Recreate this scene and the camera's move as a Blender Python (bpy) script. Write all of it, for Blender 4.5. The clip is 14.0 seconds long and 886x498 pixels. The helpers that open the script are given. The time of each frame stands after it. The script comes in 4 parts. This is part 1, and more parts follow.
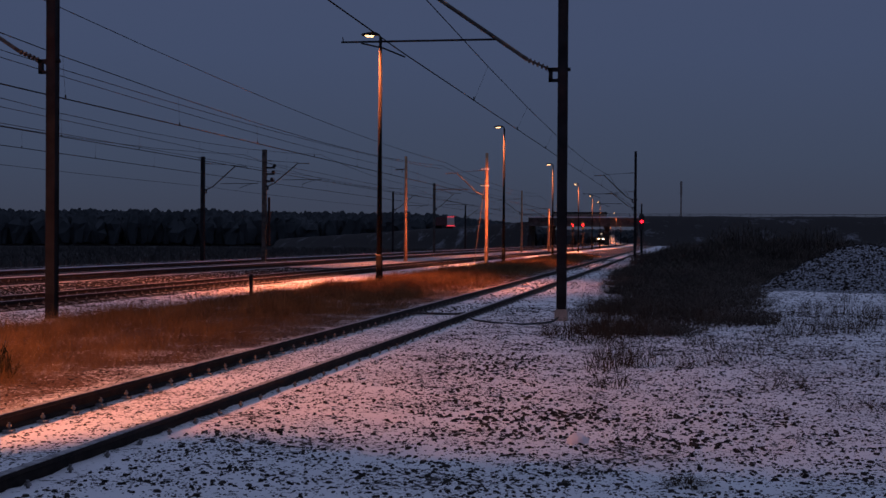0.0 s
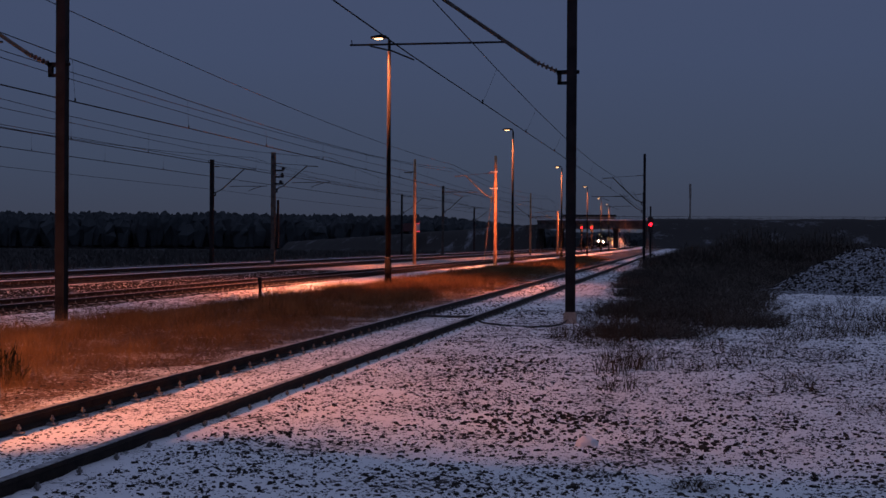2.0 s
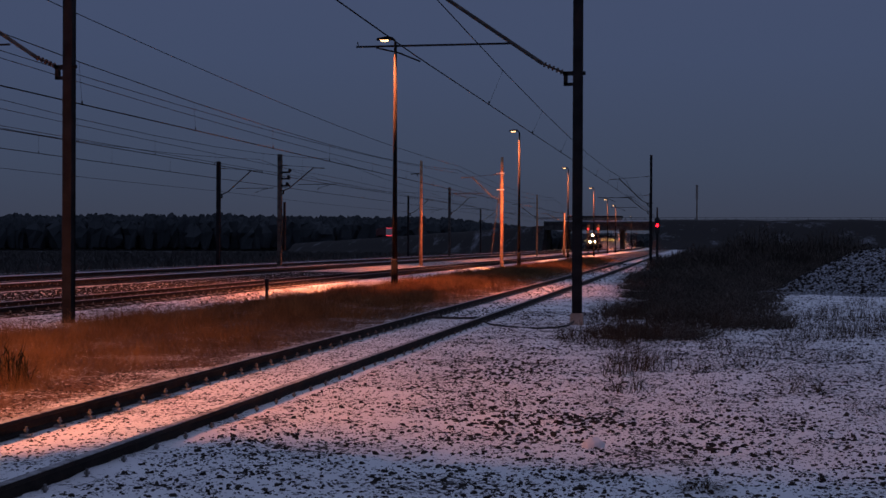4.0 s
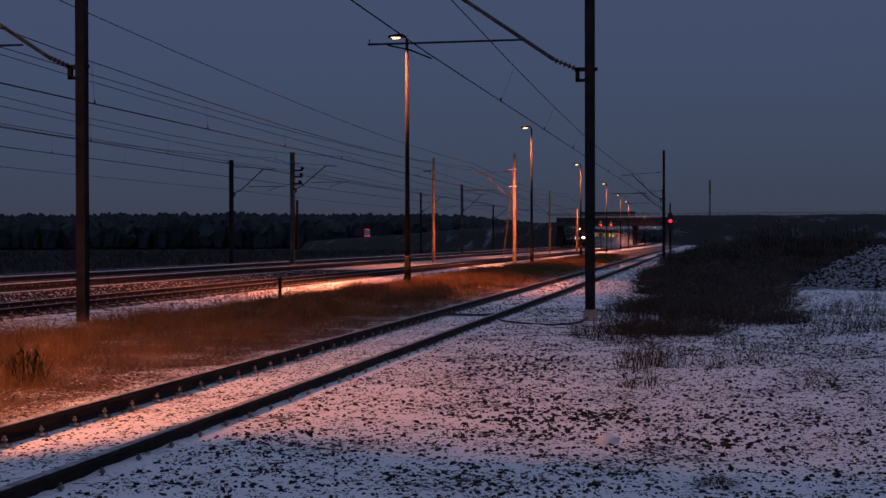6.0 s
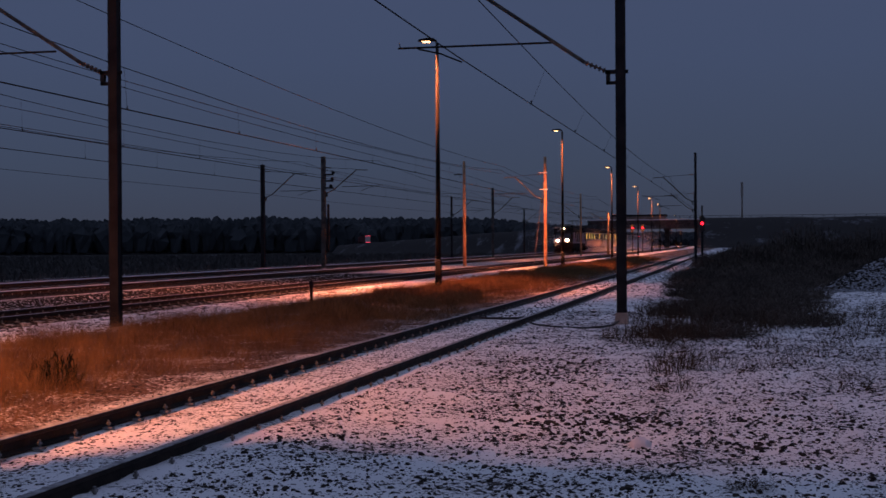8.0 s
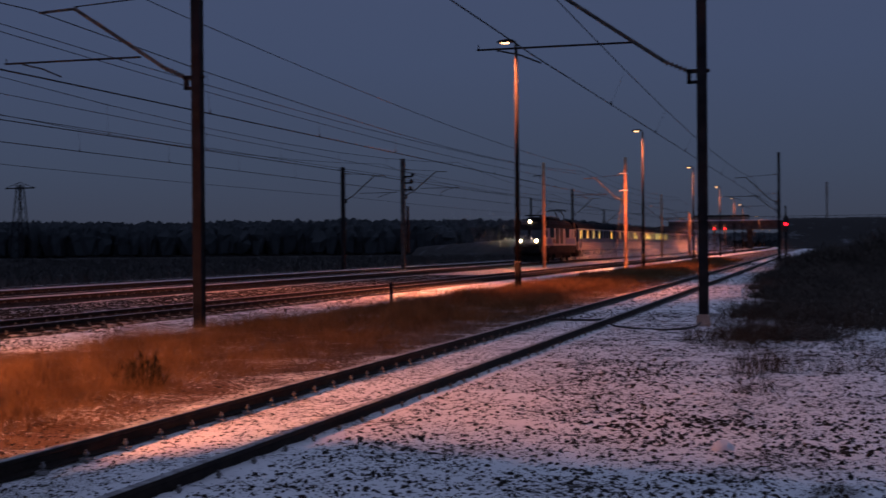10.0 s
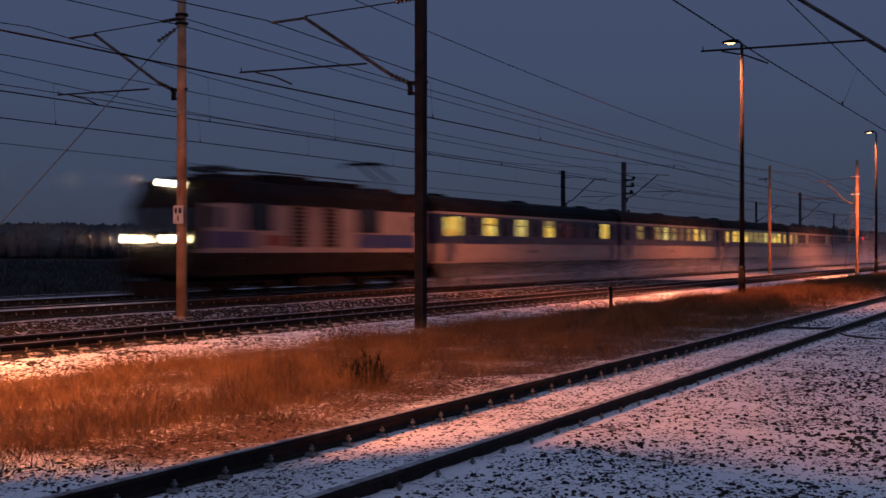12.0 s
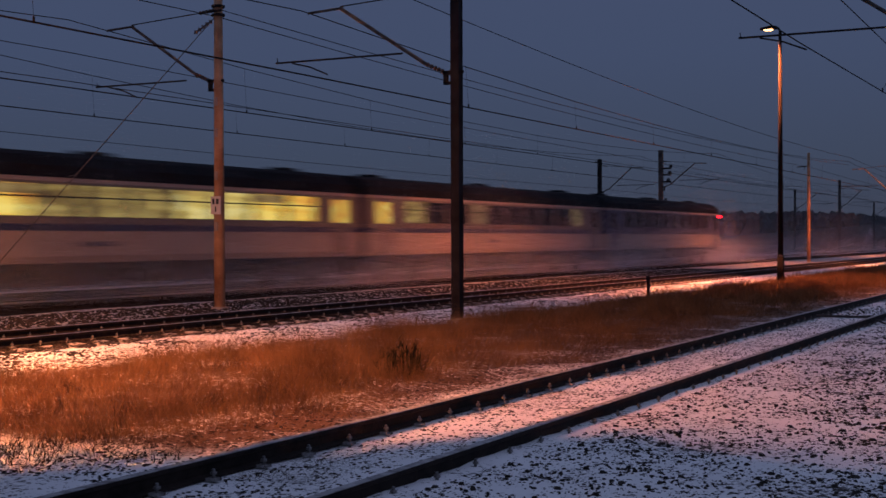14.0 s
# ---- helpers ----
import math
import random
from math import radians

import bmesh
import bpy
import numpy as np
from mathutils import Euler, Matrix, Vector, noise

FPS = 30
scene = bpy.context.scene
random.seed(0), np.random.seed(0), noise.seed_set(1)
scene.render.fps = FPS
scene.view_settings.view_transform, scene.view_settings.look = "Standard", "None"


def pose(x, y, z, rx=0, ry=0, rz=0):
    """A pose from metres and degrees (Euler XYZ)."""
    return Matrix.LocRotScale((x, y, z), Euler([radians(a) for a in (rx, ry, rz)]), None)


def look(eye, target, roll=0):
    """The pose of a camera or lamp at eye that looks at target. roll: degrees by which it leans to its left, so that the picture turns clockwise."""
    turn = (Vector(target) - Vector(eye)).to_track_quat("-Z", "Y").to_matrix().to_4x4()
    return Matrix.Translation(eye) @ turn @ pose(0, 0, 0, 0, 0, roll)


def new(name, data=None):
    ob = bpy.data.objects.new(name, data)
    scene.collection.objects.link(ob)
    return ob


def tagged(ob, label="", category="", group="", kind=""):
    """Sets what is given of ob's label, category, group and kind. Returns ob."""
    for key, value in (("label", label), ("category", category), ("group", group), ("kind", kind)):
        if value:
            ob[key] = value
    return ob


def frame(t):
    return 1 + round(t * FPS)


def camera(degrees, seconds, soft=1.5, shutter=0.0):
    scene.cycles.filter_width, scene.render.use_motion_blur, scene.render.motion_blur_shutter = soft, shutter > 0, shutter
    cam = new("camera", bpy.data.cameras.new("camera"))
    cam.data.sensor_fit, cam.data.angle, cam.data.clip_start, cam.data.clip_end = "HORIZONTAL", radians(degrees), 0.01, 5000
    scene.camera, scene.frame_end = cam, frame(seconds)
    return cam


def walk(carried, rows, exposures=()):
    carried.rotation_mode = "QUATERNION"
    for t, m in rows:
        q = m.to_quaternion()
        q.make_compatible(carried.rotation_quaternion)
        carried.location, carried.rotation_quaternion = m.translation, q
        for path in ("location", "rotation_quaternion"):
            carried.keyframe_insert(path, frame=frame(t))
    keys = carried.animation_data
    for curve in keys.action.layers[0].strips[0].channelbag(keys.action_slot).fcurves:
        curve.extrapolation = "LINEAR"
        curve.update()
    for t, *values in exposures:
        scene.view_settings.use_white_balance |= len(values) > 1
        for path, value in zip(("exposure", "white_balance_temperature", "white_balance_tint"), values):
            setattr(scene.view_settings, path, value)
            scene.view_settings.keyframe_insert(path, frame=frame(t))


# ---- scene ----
# Camera: stands on the snow beside a siding and pans after the train.
cam = camera(38.0, 14.0, soft=1.5, shutter=0.9)
EYE = 1.75
TURNS = [
    (0.0, 89.54, -0.35, 10.403), (0.5, 89.527, -0.298, 10.45), (1.0, 89.557, -0.391, 10.575),
    (1.5, 89.598, -0.393, 10.702), (2.0, 89.657, -0.342, 10.795), (2.5, 89.792, -0.258, 10.871),
    (5.0, 89.647, -0.128, 11.371), (5.5, 89.623, 0.023, 11.561), (6.0, 89.59, 0.135, 11.652),
    (6.5, 89.555, 0.323, 11.805), (7.0, 89.627, 0.368, 12.067), (9.5, 89.855, 0.459, 15.335),
    (10.0, 89.847, 0.499, 16.56), (10.5, 89.905, 0.399, 18.87), (11.0, 90.186, 0.376, 21.627),
    (11.5, 90.171, 0.175, 24.983), (12.0, 90.043, -0.005, 26.315), (12.5, 89.997, 0.008, 26.892),
    (13.0, 89.884, -0.003, 27.119), (13.5, 89.666, 0.108, 27.478), (14.0, 89.583, 0.245, 27.936),
]
walk(cam, [(t, pose(0, 0, EYE, rx, ry, rz)) for t, rx, ry, rz in TURNS], exposures=[(0.0, 0.0), (14.0, 0.0)])

# ---- sky: blue dusk under even cloud, a little lighter overhead ----
world = bpy.data.worlds.new("dusk")
scene.world = world
world.use_nodes = True
wn, wl = world.node_tree.nodes, world.node_tree.links
wn.clear()
w_out, w_bg, w_ramp = wn.new("ShaderNodeOutputWorld"), wn.new("ShaderNodeBackground"), wn.new("ShaderNodeValToRGB")
w_tc, w_sep = wn.new("ShaderNodeTexCoord"), wn.new("ShaderNodeSeparateXYZ")
wl.new(w_tc.outputs["Generated"], w_sep.inputs[0])
wl.new(w_sep.outputs["Z"], w_ramp.inputs[0])
wl.new(w_ramp.outputs[0], w_bg.inputs["Color"])
wl.new(w_bg.outputs[0], w_out.inputs["Surface"])
SKY = 1.0
w_ramp.color_ramp.elements[0].position = 0.0
w_ramp.color_ramp.elements[0].color = (0.043, 0.049, 0.076, 1)
w_ramp.color_ramp.elements[1].position = 1.0
w_ramp.color_ramp.elements[1].color = (0.17, 0.20, 0.34, 1)
for at, col in ((0.06, (0.048, 0.064, 0.109)), (0.14, (0.053, 0.073, 0.138)), (0.25, (0.057, 0.077, 0.150))):
    el = w_ramp.color_ramp.elements.new(at)
    el.color = (*col, 1)
w_bg.inputs["Strength"].default_value = SKY
LAMP_WATTS = 17000.0
SODIUM = (1.0, 0.235, 0.085)


# ---- materials ----
def nodes_of(name):
    m = bpy.data.materials.new(name)
    m.use_nodes = True
    return m, m.node_tree.nodes, m.node_tree.links, m.node_tree.nodes["Principled BSDF"]


def surface(name, a, b, scale=4.0, rough=0.8, metal=0.0, bump=0.2, detail=6, fine=40.0, spread=(0.35, 0.65)):
    """Two tones mixed by noise at two scales, with fine relief."""
    m, n, l, bsdf = nodes_of(name)
    tc = n.new("ShaderNodeTexCoord")
    n1, n2 = n.new("ShaderNodeTexNoise"), n.new("ShaderNodeTexNoise")
    n1.inputs["Scale"].default_value, n1.inputs["Detail"].default_value = scale, detail
    n2.inputs["Scale"].default_value, n2.inputs["Detail"].default_value = fine, 3
    l.new(tc.outputs["Object"], n1.inputs["Vector"])
    l.new(tc.outputs["Object"], n2.inputs["Vector"])
    add = n.new("ShaderNodeMath")
    add.operation = "MULTIPLY_ADD"
    l.new(n2.outputs[0], add.inputs[0])
    add.inputs[1].default_value = 0.35
    l.new(n1.outputs[0], add.inputs[2])
    sub = n.new("ShaderNodeMath")
    sub.operation = "SUBTRACT"
    l.new(add.outputs[0], sub.inputs[0])
    sub.inputs[1].default_value = 0.175
    ramp = n.new("ShaderNodeValToRGB")
    ramp.color_ramp.elements[0].position, ramp.color_ramp.elements[1].position = spread
    ramp.color_ramp.elements[0].color, ramp.color_ramp.elements[1].color = (*a, 1), (*b, 1)
    l.new(sub.outputs[0], ramp.inputs[0])
    l.new(ramp.outputs[0], bsdf.inputs["Base Color"])
    bsdf.inputs["Roughness"].default_value, bsdf.inputs["Metallic"].default_value = rough, metal
    bsdf.inputs["Specular IOR Level"].default_value = 0.05 if rough >= 0.85 else 0.15 if rough > 0.6 else 0.5
    if bump:
        bp = n.new("ShaderNodeBump")
        bp.inputs["Strength"].default_value, bp.inputs["Distance"].default_value = bump, 0.02
        l.new(n2.outputs[0], bp.inputs["Height"])
        l.new(bp.outputs[0], bsdf.inputs["Normal"])
    return m


def glowing(name, colour, strength, base=(0.8, 0.8, 0.8)):
    m, n, l, bsdf = nodes_of(name)
    bsdf.inputs["Base Color"].default_value = (*base, 1)
    bsdf.inputs["Emission Color"].default_value = (*colour, 1)
    bsdf.inputs["Emission Strength"].default_value = strength
    return m


def lit_window(name, colours, strength):
    """A lit compartment behind glass: level streaks of blind, wall and seat colour."""
    m, n, l, bsdf = nodes_of(name)
    tc, mp, info = n.new("ShaderNodeTexCoord"), n.new("ShaderNodeMapping"), n.new("ShaderNodeObjectInfo")
    mp.inputs["Scale"].default_value = (0.0, 0.35, 2.6)
    l.new(tc.outputs["Object"], mp.inputs["Vector"])
    t, add, r = n.new("ShaderNodeTexNoise"), n.new("ShaderNodeVectorMath"), n.new("ShaderNodeValToRGB")
    l.new(mp.outputs[0], add.inputs[0])
    l.new(info.outputs["Location"], add.inputs[1])
    t.inputs["Scale"].default_value, t.inputs["Detail"].default_value = 1.6, 3
    l.new(add.outputs[0], t.inputs["Vector"])
    l.new(t.outputs[0], r.inputs[0])
    r.color_ramp.elements[0].position, r.color_ramp.elements[1].position = 0.34, 0.68
    r.color_ramp.elements[0].color, r.color_ramp.elements[1].color = (*colours[0], 1), (*colours[2], 1)
    r.color_ramp.elements.new(0.5).color = (*colours[1], 1)
    l.new(r.outputs[0], bsdf.inputs["Emission Color"])
    bsdf.inputs["Base Color"].default_value = (0.05, 0.05, 0.05, 1)
    bsdf.inputs["Roughness"].default_value = 0.3
    bsdf.inputs["Emission Strength"].default_value = strength
    return m


def snow_ground():
    """Thin snow over gravel and soil; beyond the tracks, dark heath with snow in patches."""
    m, n, l, bsdf = nodes_of("snow_over_gravel")
    geo = n.new("ShaderNodeNewGeometry")
    sep = n.new("ShaderNodeSeparateXYZ")
    l.new(geo.outputs["Position"], sep.inputs[0])

    def noise_at(scale, detail, rough=0.6):
        t = n.new("ShaderNodeTexNoise")
        t.inputs["Scale"].default_value, t.inputs["Detail"].default_value, t.inputs["Roughness"].default_value = scale, detail, rough
        l.new(geo.outputs["Position"], t.inputs["Vector"])
        return t.outputs[0]

    def ramp(value, lo, hi, c0=(0, 0, 0), c1=(1, 1, 1)):
        r = n.new("ShaderNodeValToRGB")
        r.color_ramp.elements[0].position, r.color_ramp.elements[1].position = lo, hi
        r.color_ramp.elements[0].color, r.color_ramp.elements[1].color = (*c0, 1), (*c1, 1)
        l.new(value, r.inputs[0])
        return r.outputs[0]

    def mix(f, a, b):
        x = n.new("ShaderNodeMix")
        x.data_type = "RGBA"
        l.new(f, x.inputs[0])
        for sock, v in ((x.inputs[6], a), (x.inputs[7], b)):
            if isinstance(v, tuple):
                sock.default_value = (*v, 1)
            else:
                l.new(v, sock)
        return x.outputs[2]

    lumps, patches, wide, grit = noise_at(17.0, 6, 0.68), noise_at(0.8, 4), noise_at(0.05, 4), noise_at(46.0, 3)
    both = n.new("ShaderNodeMath")
    both.operation = "MULTIPLY_ADD"
    l.new(patches, both.inputs[0])
    both.inputs[1].default_value = 0.5
    l.new(lumps, both.inputs[2])
    fine = n.new("ShaderNodeMath")
    fine.operation = "MULTIPLY_ADD"
    l.new(grit, fine.inputs[0])
    fine.inputs[1].default_value = 0.22
    l.new(both.outputs[0], fine.inputs[2])
    cover = ramp(fine.outputs[0], 0.74, 0.79)
    soil = ramp(lumps, 0.3, 0.7, (0.022, 0.018, 0.016), (0.09, 0.075, 0.064))
    snow = ramp(patches, 0.3, 0.7, (0.82, 0.815, 0.82), (0.93, 0.925, 0.92))
    near = mix(cover, soil, snow)
    # heath beyond the tracks
    heath_mask = ramp(wide, 0.56, 0.66)
    heath = mix(heath_mask, (0.022, 0.021, 0.020), (0.20, 0.21, 0.23))
    side = n.new("ShaderNodeMapRange")
    l.new(sep.outputs["X"], side.inputs[0])
    side.inputs[1].default_value, side.inputs[2].default_value = -37.0, -42.0
    # brown litter under the dry grass
    wob0 = n.new("ShaderNodeMath")
    wob0.operation = "MULTIPLY_ADD"
    l.new(patches, wob0.inputs[0])
    wob0.inputs[1].default_value = 1.6
    l.new(sep.outputs["X"], wob0.inputs[2])
    lo, hi, both2 = n.new("ShaderNodeMapRange"), n.new("ShaderNodeMapRange"), n.new("ShaderNodeMath")
    l.new(sep.outputs["X"], lo.inputs[0])
    l.new(wob0.outputs[0], hi.inputs[0])
    lo.inputs[1].default_value, lo.inputs[2].default_value = -12.9, -12.5
    hi.inputs[1].default_value, hi.inputs[2].default_value = -4.9, -6.1
    both2.operation = "MULTIPLY"
    l.new(lo.outputs[0], both2.inputs[0])
    l.new(hi.outputs[0], both2.inputs[1])
    begin, strip = n.new("ShaderNodeMapRange"), n.new("ShaderNodeMath")
    l.new(sep.outputs["Y"], begin.inputs[0])
    begin.inputs[1].default_value, begin.inputs[2].default_value = 7.9, 8.7
    strip.operation = "MULTIPLY"
    l.new(both2.outputs[0], strip.inputs[0])
    l.new(begin.outputs[0], strip.inputs[1])
    litter = mix(ramp(both.outputs[0], 0.79, 0.87), (0.085, 0.04, 0.018), (0.60, 0.58, 0.57))
    near = mix(strip.outputs[0], near, litter)
    far_side = mix(side.outputs[0], near, heath)
    east = n.new("ShaderNodeMapRange")
    wob = n.new("ShaderNodeMath")
    wob.operation = "MULTIPLY_ADD"
    l.new(patches, wob.inputs[0])
    wob.inputs[1].default_value = 3.0
    l.new(sep.outputs["X"], wob.inputs[2])
    l.new(wob.outputs[0], east.inputs[0])
    east.inputs[1].default_value, east.inputs[2].default_value = -2.2, -0.6
    north = n.new("ShaderNodeMapRange")
    l.new(sep.outputs["Y"], north.inputs[0])
    north.inputs[1].default_value, north.inputs[2].default_value = 52.0, 66.0
    rough_land = n.new("ShaderNodeMath")
    rough_land.operation = "MULTIPLY"
    l.new(east.outputs[0], rough_land.inputs[0])
    l.new(north.outputs[0], rough_land.inputs[1])
    l.new(mix(rough_land.outputs[0], far_side, (0.045, 0.042, 0.040)), bsdf.inputs["Base Color"])
    bsdf.inputs["Roughness"].default_value = 0.9
    bp = n.new("ShaderNodeBump")
    bp.inputs["Strength"].default_value, bp.inputs["Distance"].default_value = 0.55, 0.035
    l.new(fine.outputs[0], bp.inputs["Height"])
    l.new(bp.outputs[0], bsdf.inputs["Normal"])
    return m


M_GROUND = snow_ground()
M_STONE = surface("gravel_stone", (0.016, 0.014, 0.013), (0.065, 0.056, 0.050), 6, 0.95, fine=60)
M_BALLAST = surface("snowy_ballast", (0.035, 0.029, 0.027), (0.56, 0.55, 0.55), 9, 0.95, bump=0.8, fine=26, spread=(0.40, 0.53))
M_HEAP = surface("gravel_dusted_with_snow", (0.04, 0.036, 0.036), (0.46, 0.48, 0.51), 16, 0.95, bump=0.9, fine=45, spread=(0.42, 0.60))
M_DARKBALLAST = surface("dark_ballast", (0.008, 0.007, 0.007), (0.034, 0.029, 0.026), 12, 0.95, bump=0.9, fine=35)
M_SNOW = surface("snow", (0.68, 0.70, 0.74), (0.82, 0.83, 0.86), 3, 0.85, bump=0.4, fine=25)
M_OLDSNOW = surface("trodden_snow", (0.34, 0.34, 0.36), (0.56, 0.56, 0.58), 2, 0.9, bump=0.5, fine=18)
M_RAIL = surface("rusted_rail", (0.016, 0.013, 0.012), (0.038, 0.027, 0.022), 5, 0.7, 0.3, 0.1)
M_FROST = surface("frosted_rail_head", (0.20, 0.19, 0.19), (0.48, 0.47, 0.47), 7, 0.75, 0.0, 0.1)
M_RAILTOP = surface("worn_rail_head", (0.35, 0.35, 0.37), (0.5, 0.5, 0.52), 8, 0.38, 0.85, 0.05)
M_CLIP = surface("rail_clip_steel", (0.10, 0.09, 0.085), (0.36, 0.34, 0.33), 9, 0.6, 0.5)
M_SLEEPER = surface("concrete_sleeper", (0.14, 0.12, 0.11), (0.5, 0.48, 0.46), 6, 0.9, spread=(0.4, 0.6))
M_STEEL = surface("dark_painted_steel", (0.011, 0.011, 0.013), (0.024, 0.023, 0.025), 3, 0.8, 0.0)
M_GALV = surface("dull_galvanised_steel", (0.05, 0.045, 0.042), (0.12, 0.11, 0.10), 4, 0.7, 0.1)
M_CONCRETE = surface("weathered_concrete", (0.22, 0.19, 0.165), (0.42, 0.37, 0.32), 2, 0.9)
M_BRIDGE = surface("grimy_bridge_concrete", (0.07, 0.066, 0.064), (0.13, 0.12, 0.115), 0.8, 0.95)
# mast concrete with the sodium lamps' orange put into its colour
M_MAST = surface("orange_tinted_concrete", (0.27, 0.15, 0.085), (0.48, 0.31, 0.19), 2, 0.9)
M_THORN = surface("dark_evergreen_stems", (0.008, 0.010, 0.007), (0.025, 0.027, 0.02), 3, 0.95, bump=0)
M_LAMPPOLE = surface("lamp_pole_steel", (0.010, 0.0095, 0.009), (0.018, 0.017, 0.016), 3, 0.95, 0.0)
M_CERAMIC = surface("brown_insulator", (0.03, 0.018, 0.012), (0.07, 0.04, 0.03), 8, 0.3)
M_WIRE = surface("copper_wire_dull", (0.010, 0.009, 0.009), (0.02, 0.018, 0.017), 5, 0.9, 0.0, 0)
M_GRASS = surface("dry_grass", (0.060, 0.036, 0.020), (0.27, 0.155, 0.07), 1.6, 0.9, bump=0, fine=8)
M_WEED = surface("dead_weed_stem", (0.035, 0.026, 0.02), (0.09, 0.065, 0.045), 2, 0.9, bump=0)
M_SCRUB = surface("bare_scrub", (0.045, 0.039, 0.034), (0.125, 0.104, 0.086), 0.6, 0.95, bump=0)
M_HEATH = surface("grey_heath_scrub", (0.05, 0.048, 0.045), (0.10, 0.095, 0.09), 0.3, 0.95, bump=0)
M_CONIFER = surface("dark_conifer", (0.045, 0.052, 0.056), (0.066, 0.074, 0.078), 0.05, 0.95, bump=0)
M_EMBANK = surface("embankment_scrub", (0.05, 0.048, 0.046), (0.30, 0.31, 0.33), 0.16, 0.95, bump=0.6, fine=1.2, spread=(0.58, 0.88))
M_SODIUM = glowing("sodium_lamp_glass", (1.0, 0.50, 0.20), 4.5)
M_RED = glowing("red_signal_glass", (1.0, 0.005, 0.014), 13.0, (0.3, 0.01, 0.01))
M_REDDIM = glowing("red_tail_lens", (1.0, 0.03, 0.05), 1.6)
M_HEAD = glowing("headlight_core", (1.0, 0.66, 0.28), 7000.0)
M_RIM = glowing("headlight_reflector", (1.0, 0.78, 0.50), 30.0)
M_LIT = lit_window("lit_window_warm", ((0.62, 0.24, 0.03), (0.72, 0.47, 0.06), (0.85, 0.70, 0.20)), 1.05)
M_LITPALE = lit_window("lit_window_pale", ((0.34, 0.22, 0.06), (0.60, 0.46, 0.11), (0.78, 0.68, 0.30)), 0.95)
M_LITDIM = lit_window("lit_window_dim", ((0.3, 0.15, 0.05), (0.8, 0.5, 0.2), (1.0, 0.75, 0.35)), 0.10)
M_LITMID = lit_window("lit_window_low", ((0.10, 0.06, 0.02), (0.34, 0.23, 0.06), (0.75, 0.58, 0.18)), 0.55)
M_BLIND = lit_window("blind_lit_from_behind", ((0.2, 0.12, 0.04), (0.30, 0.20, 0.07), (0.36, 0.27, 0.10)), 0.7)
M_GLASS = surface("dark_window_glass", (0.012, 0.014, 0.018), (0.02, 0.022, 0.028), 2, 0.12, 0, 0)
M_CREAM = surface("cream_carriage_paint", (0.24, 0.20, 0.17), (0.32, 0.27, 0.23), 1.5, 0.45, bump=0.05)
M_BLUE = surface("dark_blue_carriage_paint", (0.010, 0.018, 0.058), (0.017, 0.030, 0.085), 1.5, 0.4, bump=0.05)
M_GREY = surface("grey_carriage_paint", (0.10, 0.09, 0.08), (0.15, 0.13, 0.12), 1.5, 0.45, bump=0.05)
M_WHITE = surface("white_loco_paint", (0.15, 0.145, 0.15), (0.22, 0.21, 0.215), 1.5, 0.45, bump=0.05)
M_LOCOBLUE = surface("loco_blue_paint", (0.012, 0.026, 0.11), (0.02, 0.04, 0.15), 1.5, 0.4, bump=0.05)
M_ROOF = surface("sooty_roof", (0.006, 0.008, 0.011), (0.013, 0.016, 0.020), 1.2, 0.9, bump=0.2)
M_BOGIE = surface("grimy_underframe", (0.009, 0.009, 0.010), (0.022, 0.021, 0.021), 3, 0.9)
M_SIGN = surface("white_sign_enamel", (0.55, 0.52, 0.48), (0.7, 0.67, 0.62), 6, 0.5)
M_BLACK = surface("black_paint", (0.01, 0.01, 0.01), (0.025, 0.025, 0.025), 4, 0.6)
M_TRAILER = surface("dark_red_tarpaulin", (0.07, 0.01, 0.012), (0.12, 0.02, 0.02), 1, 0.6)
M_ASPHALT = surface("asphalt", (0.035, 0.035, 0.037), (0.07, 0.07, 0.072), 1, 0.9)


def blown_snow():
    """Flakes that let half of the light through."""
    m, n, l, bsdf = nodes_of("blown_snow")
    out = n["Material Output"]
    thin, both = n.new("ShaderNodeBsdfTranslucent"), n.new("ShaderNodeMixShader")
    thin.inputs["Color"].default_value = (0.86, 0.86, 0.88, 1)
    bsdf.inputs["Base Color"].default_value = (0.82, 0.82, 0.85, 1)
    bsdf.inputs["Roughness"].default_value = 0.9
    bsdf.inputs["Specular IOR Level"].default_value = 0.1
    both.inputs[0].default_value = 0.55
    l.new(bsdf.outputs[0], both.inputs[1])
    l.new(thin.outputs[0], both.inputs[2])
    l.new(both.outputs[0], out.inputs["Surface"])
    return m


M_FLAKE = blown_snow()


